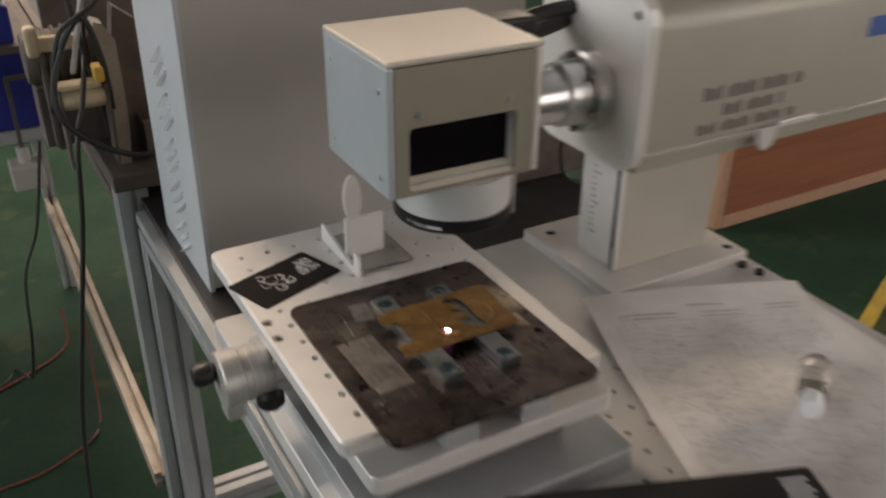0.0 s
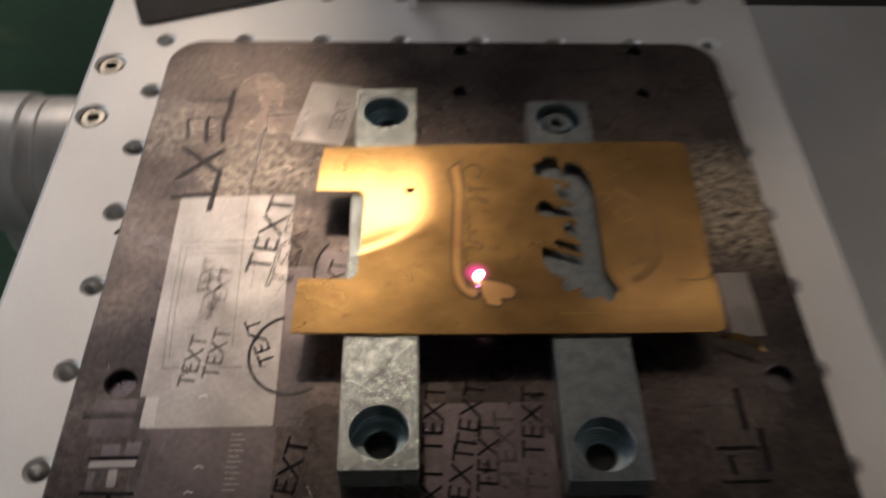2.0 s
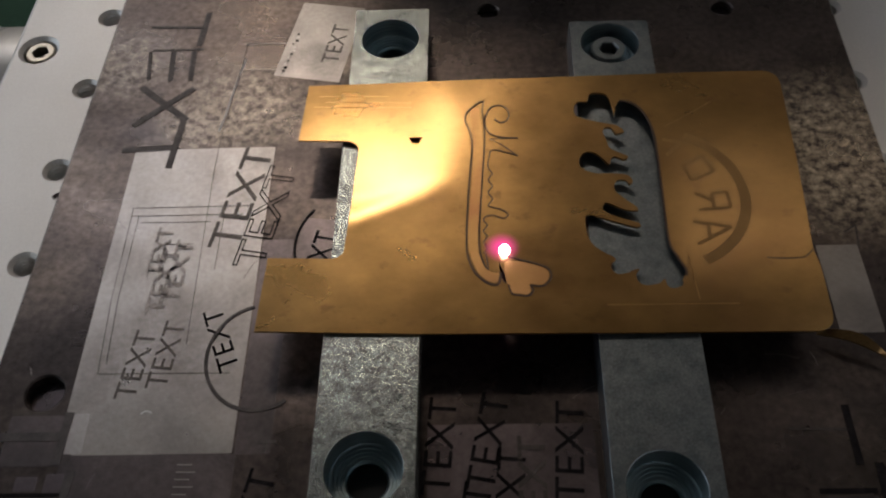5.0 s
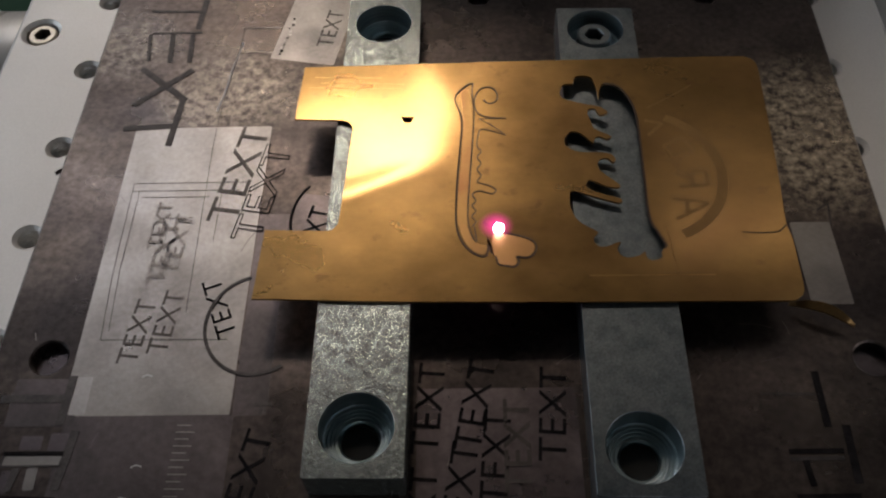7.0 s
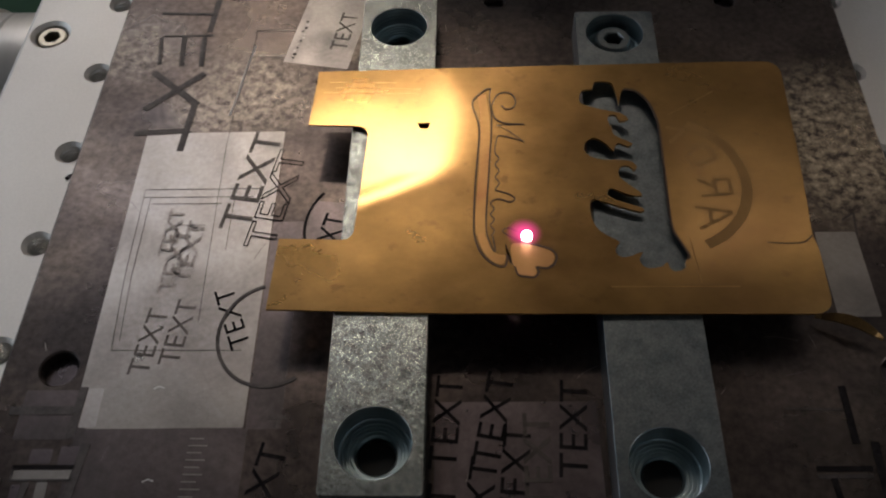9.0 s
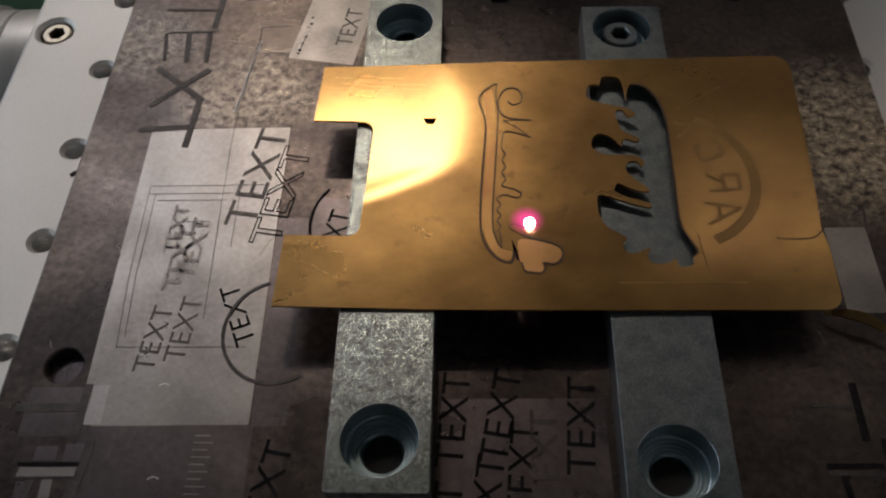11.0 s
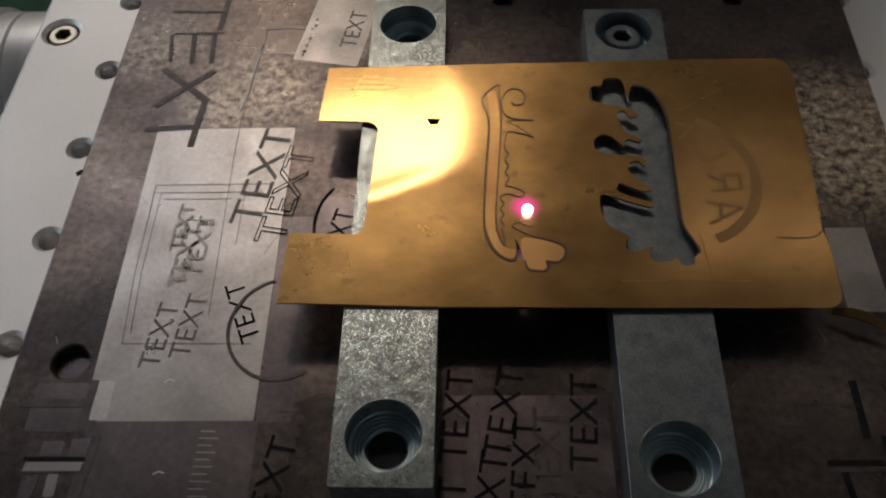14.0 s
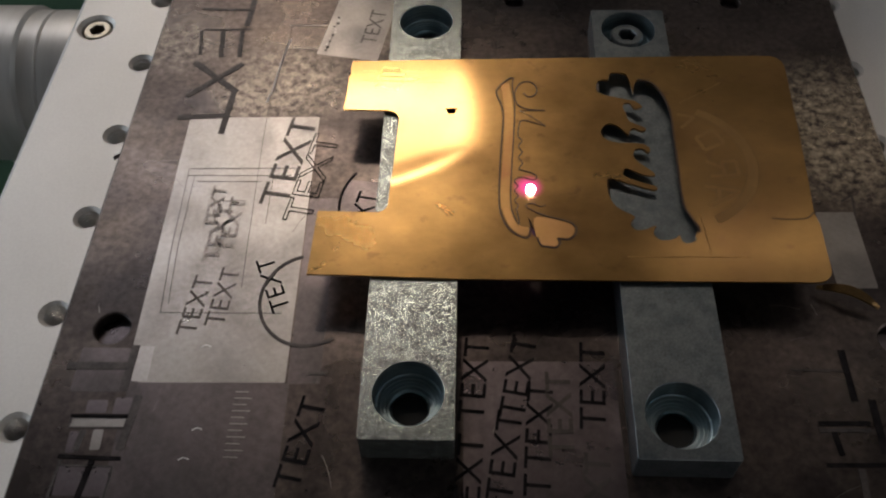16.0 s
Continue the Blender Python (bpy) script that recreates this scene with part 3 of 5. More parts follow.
def second_bench():
    t = thing("equipment_stand", "dirty T-slot aluminium frame carrying brown machine parts", "frame")
    for x, y in ((-0.138, 1.88), (0.45, 1.88)):
        part("post", bar("z", x, y, 0.0, 0.76, 0.03), ALU_DULL, t)
    for x in (-0.118, 0.28):
        part("post", bar("z", x, 0.655, 0.0, 0.80), ALU_DULL, t, "silver T-slot post")
    part("lower_rail", bar("y", -0.139, 0.265, 0.675, 1.865, 0.03), ALU_DIRTY, t, "dirty beige lower rail")
    part("cross_rail", bar("x", 1.88, 0.60, -0.123, 0.435, 0.03), ALU_DULL, t)
    part("side_rail", bar("y", -0.118, 0.78, 0.675, 1.895), BROWN_STEEL, t, "brown side rail")
    part("shelf", box(-0.142, 0.30, 0.617, 0.835, 0.80, 0.822, 0.002), BROWN_STEEL, t, "brown steel shelf")
    part("backboard", box(-0.150, 0.24, 1.02, 1.035, 0.80, 1.12, 0.002), BROWN_STEEL, t, "brown steel backboard")
    part("upright_strip", box(-0.180, -0.163, 0.80, 0.83, 0.802, 0.935, 0.0015), BROWN_STEEL, t, "brown upright strip")
    part("strip_foot", box(-0.163, -0.13, 0.80, 0.83, 0.822, 0.835, 0.0015), BROWN_STEEL, t)


second_bench()


def machine_parts():
    m = thing("mounting_plate", "upright brown steel mounting plate with a pale edge", "plate", -0.107, 0.66, 0.822)
    bm = bmesh.new()
    add_prism(bm, [(-0.004, 0.0), (0.05, 0.0), (0.05, 0.17), (0.012, 0.20), (0.004, 0.15)], "y", 0.034, 0.060)
    part("plate", bm, BROWN_STEEL, m, "brown steel web")
    part("edge_strip", prism([(-0.016, 0.0), (0.0, 0.0), (0.004, 0.05), (0.005, 0.093), (0.004, 0.165), (-0.008, 0.186), (-0.018, 0.190), (-0.020, 0.184), (-0.016, 0.150), (-0.012, 0.09), (-0.014, 0.04)], "y", 0.0, 0.034), ALU_DIRTY, m, "pale worn edge")
    s = thing("roller", "cream machine roller between brown brackets", "roller", -0.153, 0.66, 0.920)
    part("drum", lathe([(0.0, -0.026), (0.012, -0.026), (0.014, -0.022), (0.014, 0.022), (0.012, 0.026), (0.0, 0.026)], (0, 0, 0), "x", 24), BRASSY, s, "", True)
    part("cap_bar", box(-0.030, 0.022, -0.012, 0.012, 0.013, 0.021, 0.002), BRASSY, s)
    part("bracket", box(-0.030, -0.026, -0.014, 0.014, -0.09, 0.016, 0.001), BROWN_STEEL, s)
    part("bracket", box(0.026, 0.030, -0.014, 0.014, -0.09, 0.016, 0.001), BROWN_STEEL, s)
    part("clip", box(0.016, 0.028, -0.016, 0.010, 0.020, 0.040, 0.003), YELLOW, s, "yellow plastic clip")
    b = thing("terminal_box", "brown steel terminal box under the machine parts", "box", -0.085, 0.66, 0.822)
    part("body", box(0.0, 0.05, 0.0, 0.08, 0.0, 0.05, 0.002), BROWN_STEEL, b)
    part("lid", box(-0.001, 0.051, -0.001, 0.081, 0.05, 0.056, 0.001), BROWN_STEEL, b)
    g = thing("cable_guide", "cream bent metal cable guide on the frame", "guide", -0.19, 0.72, 0.86)
    part("arm", box(0.0, 0.055, 0.0, 0.012, 0.105, 0.125, 0.003), BRASSY, g)
    part("leg", box(0.0, 0.010, 0.0, 0.012, -0.025, 0.106, 0.003), BROWN_STEEL, g)
    part("pad", box(-0.012, 0.004, -0.004, 0.014, 0.100, 0.140, 0.005), BRASSY, g)
    d = thing("drive_motor", "dark brown electric drive motor", "motor", -0.155, 0.76, 0.93)
    part("body", lathe([(0.0, -0.05), (0.032, -0.05), (0.035, -0.045), (0.035, 0.04), (0.03, 0.05), (0.0, 0.05)], (0, 0, 0.02), "x", 24), BROWN_STEEL, d, "", True)
    for i in range(6):
        part("fin", lathe([(0.036, -0.002), (0.039, -0.002), (0.039, 0.002), (0.036, 0.002)], (-0.035 + 0.013 * i, 0, 0.02), "x", 24), BROWN_STEEL, d)
    part("foot", box(-0.045, 0.045, -0.03, 0.03, -0.095, -0.012, 0.002), BROWN_STEEL, d)
    v = thing("valve_block", "pale grey valve block hanging on the frame", "valve block", -0.205, 1.30, 0.555)
    part("body", box(-0.03, 0.03, -0.03, 0.03, 0.0, 0.05, 0.004), PLASTER, v)
    part("stem", lathe([(0.0, 0.0), (0.012, 0.0), (0.012, 0.03), (0.0, 0.03)], (0, 0, 0.05), "z", 16), PLASTER, v)
    hook = box(-0.004, 0.004, -0.004, 0.004, 0.078, 0.212)
    add_box(hook, -0.004, 0.068, -0.004, 0.004, 0.212, 0.220)
    part("hanger", hook, BROWN_STEEL, v, "brown steel hanger")
    q = thing("blue_machine", "deep blue painted machine housing on grey rails", "machine", -0.14, 1.36, 0.0)
    part("housing", box(-0.62, 0.0, 0.0, 0.5, 0.65, 0.80, 0.004), BLUE, q)
    part("upper_housing", box(-0.62, -0.030, 0.02, 0.5, 0.815, 0.885, 0.004), BLUE, q)
    part("cover", box(-0.62, -0.035, 0.02, 0.5, 0.885, 1.02, 0.012), PLASTER, q, "pale grey cover")
    part("rail", box(-0.62, 0.0, -0.01, 0.52, 0.625, 0.65, 0.002), ALU_DULL, q, "grey steel rail")
    part("rail", box(-0.62, 0.0, -0.006, 0.52, 0.80, 0.815, 0.002), BROWN_STEEL, q, "brown steel rail")
    part("end_strip", box(0.0, 0.022, -0.012, 0.03, 0.625, 0.815, 0.002), ALU_DIRTY, q, "dirty grey end strip")
    for x in (-0.60, -0.25):
        part("leg", box(x, x + 0.04, 0.3, 0.34, 0.0, 0.625, 0.002), ALU_DULL, q)
    for label, mat, r, pts in (
            ("thick black cable hanging beside the frame", RUBBER, 0.0034, ((-0.128, 0.72, 1.04), (-0.135, 0.70, 0.98), (-0.158, 0.63, 0.925), (-0.176, 0.60, 0.886), (-0.190, 0.60, 0.774), (-0.212, 0.60, 0.653), (-0.236, 0.60, 0.521), (-0.248, 0.60, 0.425), (-0.255, 0.60, 0.339), (-0.268, 0.60, 0.15), (-0.28, 0.61, 0.006))),
            ("black cable sagging across machine parts", RUBBER, 0.004, ((-0.17, 0.63, 0.99), (-0.19, 0.61, 0.95), (-0.185, 0.60, 0.91), (-0.15, 0.60, 0.875), (-0.11, 0.60, 0.855), (-0.08, 0.61, 0.85))),
            ("black cable looped over the motor", RUBBER, 0.004, ((-0.19, 0.68, 0.90), (-0.17, 0.66, 0.98), (-0.14, 0.65, 1.02), (-0.125, 0.65, 0.97), (-0.12, 0.66, 0.90))),
            ("black cable rising from the roller", RUBBER, 0.003, ((-0.186, 0.66, 0.915), (-0.184, 0.64, 0.96), (-0.170, 0.64, 1.005), (-0.145, 0.65, 1.022), (-0.120, 0.66, 1.035), (-0.10, 0.68, 1.06))),
            ("black cable curving down behind the roller", RUBBER, 0.0035, ((-0.150, 0.69, 1.06), (-0.143, 0.685, 1.00), (-0.136, 0.685, 0.95), (-0.128, 0.69, 0.90), (-0.122, 0.70, 0.85), (-0.115, 0.72, 0.826))),
            ("pale grey cable with a plug", PLASTER, 0.0035, ((-0.130, 0.67, 1.05), (-0.142, 0.665, 1.01), (-0.152, 0.665, 0.975), (-0.158, 0.67, 0.95))),
            ("thin black wire trailing over the floor", RUBBER, 0.003, ((-0.178, 1.20, 0.677), (-0.215, 1.20, 0.511), (-0.256, 1.20, 0.409), (-0.272, 1.20, 0.269), (-0.290, 1.32, 0.10), (-0.317, 1.517, 0.004), (-0.36, 1.465, 0.004), (-0.50, 1.40, 0.004))),
            ("thin black wire behind the lift column", RUBBER, 0.0022, ((0.425, 0.40, 0.94), (0.408, 0.40, 0.849), (0.409, 0.40, 0.815), (0.42, 0.40, 0.79), (0.44, 0.395, 0.7825), (0.47, 0.39, 0.786))),
            ("thin red wire curving over the floor", RED_WIRE, 0.0025, ((-0.185, 1.66, 0.06), (-0.188, 1.597, 0.004), (-0.225, 1.533, 0.004), (-0.268, 1.503, 0.004), (-0.361, 1.453, 0.004), (-0.5, 1.42, 0.004))),
            ("thin red wire hanging from the frame", RED_WIRE, 0.002, ((-0.160, 1.30, 0.25), (-0.168, 1.27, 0.10), (-0.177, 1.235, 0.004), (-0.204, 1.174, 0.004), (-0.263, 1.135, 0.004), (-0.333, 1.106, 0.004), (-0.45, 1.10, 0.004)))):
        tagged(part("cable", tube(pts, r), mat, None, "", True), label, "cable", "cables on the frame")
    w = thing("wooden_partition", "reddish wooden partition board with pale edging", "partition", 1.70, 1.26, 0.0)
    part("board", box(0.03, 3.0, 0.0, 0.03, 0.04, 0.85, 0.002), WOOD, w)
    part("edging", box(0.0, 0.03, -0.004, 0.034, 0.0, 0.85, 0.002), WOOD_EDGE, w, "pale wooden edging")
    part("skirting", box(0.03, 3.0, -0.006, 0.03, 0.0, 0.04, 0.002), WOOD_EDGE, w, "pale wooden skirting")
    k = thing("dark_case", "dark brown equipment case standing behind the machine", "case", 0.345, 0.43, 0.780)
    part("body", box(0.0, 0.20, 0.0, 0.16, 0.0, 0.12, 0.004), BROWN_STEEL, k)
    part("lid", box(-0.002, 0.202, -0.002, 0.162, 0.12, 0.135, 0.003), BROWN_STEEL, k)


machine_parts()


# ---- marking machine ----
def base():
    t = thing("marking_machine", "silver aluminium machine base plate with threaded holes", "base plate")
    holes = []
    for i in range(-1, 14):
        for j in range(-8, 10):
            x, y = 0.1358 + 0.0255 * i, -0.0712 + 0.0255 * j
            if 0.080 < x < 0.22 and -0.255 < y < 0.03:
                holes.append((ring(x, y, 0.0026, 12), 0.012))
    part("plate", slab(rounded(-0.1185, 0.455, -0.27, 0.266, 0.004), 0.780, 0.799, holes, 0.0012, 0.0006), ALU_BASE, t)
    spots = ((0.279, 0.242), (0.435, 0.243), (0.436, 0.117))
    c = slab(rounded(0.255, 0.449, 0.097, 0.264, 0.003, 3), 0.799, 0.811, [(ring(x, y, 0.006, 20), 0.007) for x, y in spots], 0.0008, 0.0004)
    foot = part("column_foot", c, ALU, t, "raised aluminium plate under the column")
    for x, y in spots:
        part("screw", slab(ring(x, y, 0.0052, 20), 0.8042, 0.8095, [(ring(x, y, 0.0026, 6), 0.003)], 0.0005), BLACK, foot, "black socket screw")
    for x, y in ((0.4336, 0.0890), (0.4376, 0.0675)):
        part("screw", slab(ring(x, y, 0.005, 20), 0.799, 0.8045, [(ring(x, y, 0.0026, 6), 0.003)], 0.0005), BLACK, t, "black socket screw")


base()


def column():
    t = thing("lift_column", "silver aluminium lift column with a graduated scale and black slot", "column", 0.2855, 0.1342, 0.811)
    part("front_cover", box(0.004, 0.134, 0.0, 0.004, 0.0, 0.31, 0.001), CREAM_PAINT, t, "warm grey front cover")
    part("body", box(0.004, 0.134, 0.004, 0.066, 0.0, 0.31, 0.001), ALU_DULL, t)
    scale = part("scale_plate", box(0.0, 0.004, 0.010, 0.066, 0.0, 0.31, 0.0006), ALU, t, "bluish aluminium scale plate")
    part("slot", box(-0.0004, 0.003, 0.0035, 0.0095, 0.025, 0.21, 0.0), BLACK, t, "black guide slot")
    part("corner_strip", box(-0.0012, 0.004, 0.0, 0.0035, 0.0, 0.31, 0.0005), ALU, t)
    for i in range(24):
        part("scale_mark", box(-0.0006, 0.0004, 0.042 if i % 5 else 0.036, 0.050, 0.03 + 0.007 * i, 0.0306 + 0.007 * i), INK, scale, "black graduation mark")


column()


def laser_arm():
    t = thing("laser_housing", "warm grey laser housing on the column with printed lines", "laser housing", 0.138, 0.0, 0.0)
    y0, y1, z0, z1, r = -0.034, 0.085, 1.030, 1.150, 0.024
    arc = [(y0, z0), (y1, z0)] + [(y1 - r + r * math.sin(radians(90 - a)), z1 - r + r * math.cos(radians(90 - a))) for a in range(0, 91, 15)][::1] \
        + [(y0 + r - r * math.sin(radians(a)), z1 - r + r * math.cos(radians(a))) for a in range(0, 91, 15)]
    cover = part("cover", prism(arc, "x", 0.010, 0.62), ARM_PAINT, t, "", True)
    part("lower_tray", box(0.010, 0.62, y0 + 0.006, y1, 1.016, 1.030, 0.002), ARM_PAINT, t)
    part("seam", box(0.010, 0.62, y0 - 0.003, y0 + 0.004, 1.030, 1.036, 0.0012), ARM_PAINT, t, "folded lower lip")
    rr = 0.022
    end = rounded(y0 - 0.004, y1 + 0.004, 1.019, 1.156, rr, 6)
    end_plate = part("end_plate", prism(end, "x", 0.0, 0.010), ALU, t, "rounded aluminium end plate")
    for y, z in ((y0 + 0.008, 1.034), (y0 + 0.008, 1.140), (y1 - 0.008, 1.140)):
        part("screw", lathe([(0.0, -0.003), (0.0032, -0.003), (0.0036, -0.001), (0.0036, 0.001), (0.0, 0.001)], (0, y, z), "x", 16), ALU_TURNED, end_plate, "steel cap screw", True)
    part("carriage", box(0.150, 0.270, y1, 0.1337, 1.03, 1.118, 0.002), ALU_DULL, t)
    fl = part("flange", lathe([(0.0, -0.014), (0.030, -0.014), (0.032, -0.012), (0.032, 0.0), (0.0, 0.0)], (0.0, 0.023, 1.072), "x", 40), ALU_TURNED, t, "turned aluminium flange", True)
    part("beam_tube", lathe([(0.0, -0.082), (0.021, -0.082), (0.021, -0.034), (0.025, -0.032), (0.025, -0.014), (0.0, -0.014)], (0.0, 0.023, 1.072), "x", 40), ALU_TURNED, t, "turned aluminium beam tube", True)
    for i in range(6):
        a = radians(60 * i + 20)
        part("flange_screw", lathe([(0.0, -0.018), (0.0025, -0.018), (0.0028, -0.016), (0.0028, -0.014), (0.0, -0.014)], (0.0, 0.023 + 0.0285 * math.cos(a), 1.072 + 0.0285 * math.sin(a)), "x", 12), STEEL_CLEAN, fl, "steel socket screw", True)
    latch = part("latch", prism([(0.0, 0.0), (0.022, 0.0), (0.018, -0.016), (0.008, -0.020), (0.002, -0.012)], "y", y0 - 0.006, y0 - 0.001), ALU, cover, "bright metal latch")
    latch.matrix_basis = pose(0.128, 0, 1.036)
    part("catch", box(0.150, 0.195, y0 - 0.005, y0 - 0.001, 1.033, 1.039, 0.001), ALU, cover)
    rows = ((0.066, 0.178, 1.073, 0.011), (0.089, 0.160, 1.058, 0.010), (0.064, 0.174, 1.0445, 0.009))
    for a, c, z, h in rows:
        n = int((c - a) / 0.0052)
        for i in range(n):
            if i % 7 == 4:
                continue
            x = a + i * 0.0052
            part("printed_bar", box(x, x + 0.0032, y0 - 0.0003, y0 + 0.0005, z - h / 2, z + h / 2 - 0.001 * (i % 3)), ARM_PRINT, cover, "unreadable black print")
    part("blue_sign", box(0.245, 0.30, y0 - 0.0003, y0 + 0.0005, 1.095, 1.112), BLUE_LABEL, cover, "blue printed shape")
    for i, pts in enumerate((((0.0, 0.05, 1.13), (-0.03, 0.05, 1.128), (-0.055, 0.045, 1.125), (-0.085, 0.04, 1.118)), ((0.0, 0.055, 1.12), (-0.03, 0.058, 1.112), (-0.06, 0.05, 1.118), (-0.085, 0.045, 1.112)))):
        part("signal_cable", tube(pts, 0.006), RUBBER, t, "black signal cable", True)
    part("connector", box(-0.085, -0.045, 0.032, 0.060, 1.106, 1.132, 0.003), BLACK, t, "black cable connector")


laser_arm()


def scan_head():
    t = thing("scan_head", "silver scan head with a dark window and round lens", "scan head", -0.0651, -0.0363, 1.0458, -1.0)
    w, d, h = 0.1138, 0.102, 0.0909
    part("left_side", box(0.0, 0.005, 0.0, d, 0.0, h - 0.004, 0.0012), ALU_SKYLIT, t, "aluminium side plate, blue daylight in its colour")
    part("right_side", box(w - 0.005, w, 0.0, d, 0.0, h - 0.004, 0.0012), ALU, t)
    part("back", box(0.005, w - 0.005, d - 0.005, d, 0.0, h - 0.004, 0.0008), CREAM_PAINT, t)
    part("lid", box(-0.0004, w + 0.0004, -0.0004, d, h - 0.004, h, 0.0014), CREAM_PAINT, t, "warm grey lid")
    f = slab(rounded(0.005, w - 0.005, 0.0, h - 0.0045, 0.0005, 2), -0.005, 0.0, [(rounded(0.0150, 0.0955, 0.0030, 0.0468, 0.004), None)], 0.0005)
    front = part("front_plate", f, HEAD_SHADED, t, "warm grey front plate")
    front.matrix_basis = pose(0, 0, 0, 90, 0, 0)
    part("window", box(0.010, 0.101, 0.012, 0.016, 0.002, 0.052), material("smoked_window", (0.004, 0.003, 0.005), 0.3, specular=0.1, grain=0.05), t, "black recessed window")
    part("window_sill", prism([(0.0004, 0.0032), (0.012, 0.0085), (0.012, 0.0032)], "x", 0.0154, 0.0946), SILL, t, "bright lower window lip")
    part("inner_edge", box(0.0950, 0.0965, 0.004, 0.012, 0.005, 0.045), ALU, t)
    for x, z in ((0.021, 0.055), (0.088, 0.0555)):
        part("screw", lathe([(0.0, -0.0012), (0.0022, -0.0012), (0.0026, 0.0), (0.0, 0.0)], (x, 0, z), "y", 16), ALU_TURNED, t, "small steel screw", True)
    for z in (0.012, 0.07):
        for y in (0.012, 0.090):
            part("screw", lathe([(0.0, -0.0006), (0.0018, -0.0006), (0.0022, 0.0003), (0.0, 0.0003)], (0.0, y, z), "x", 12), ALU_TURNED, t, "small steel screw", True)
    part("bottom", box(0.005, w - 0.005, 0.005, d - 0.005, 0.0, 0.006), ALU_DULL, t)
    cx, cy = 0.0671, 0.0362
    part("lens_mount", lathe([(0.0, 0.0), (0.0413, 0.0), (0.0413, -0.003), (0.0413, -0.0252), (0.0, -0.0252)], (cx, cy, 0.0), "z", 72), BARREL, t, "satin aluminium lens barrel", True)
    ringp = part("lens_ring", lathe([(0.0, -0.0252), (0.0417, -0.0252), (0.0427, -0.0262), (0.0427, -0.0338), (0.0413, -0.0352), (0.034, -0.0344), (0.032, -0.0329), (0.0, -0.0329)], (cx, cy, 0.0), "z", 72), BLACK_RING, t, "black lens ring", True)
    part("lens_glass", lathe([(0.0, -0.0322), (0.0315, -0.0322), (0.029, -0.0337), (0.016, -0.0342), (0.004, -0.0344), (0.0, -0.0344)], (cx, cy, 0.0), "z", 40), material("coated_lens_glass", (0.03, 0.035, 0.05), 0.05, specular=0.8), t, "dark coated lens", True)
    text = "F-Theta"
    for i, ch in enumerate(text):
        a = radians(196 + 2.8 * i)
        if ch == "-":
            continue
        m = pose(cx, cy, -0.0303, 0, 0, math.degrees(a) + 90) @ pose(0, -0.0429, 0, 90, 0, 0)
        lettering("letter", ch, WHITE_PRINT, ringp, m, 0.0015, 0.0030, "white printed letter")
    for i in range(5):
        a = 218 + 2.9 * i
        ob = part("printed_bar", box(-0.0008, 0.0008, -0.0430, -0.0426, -0.0012, 0.0010), WHITE_PRINT, ringp, "unreadable white print")
        ob.matrix_basis = pose(cx, cy, -0.0305, 0, 0, a + 90)


scan_head()


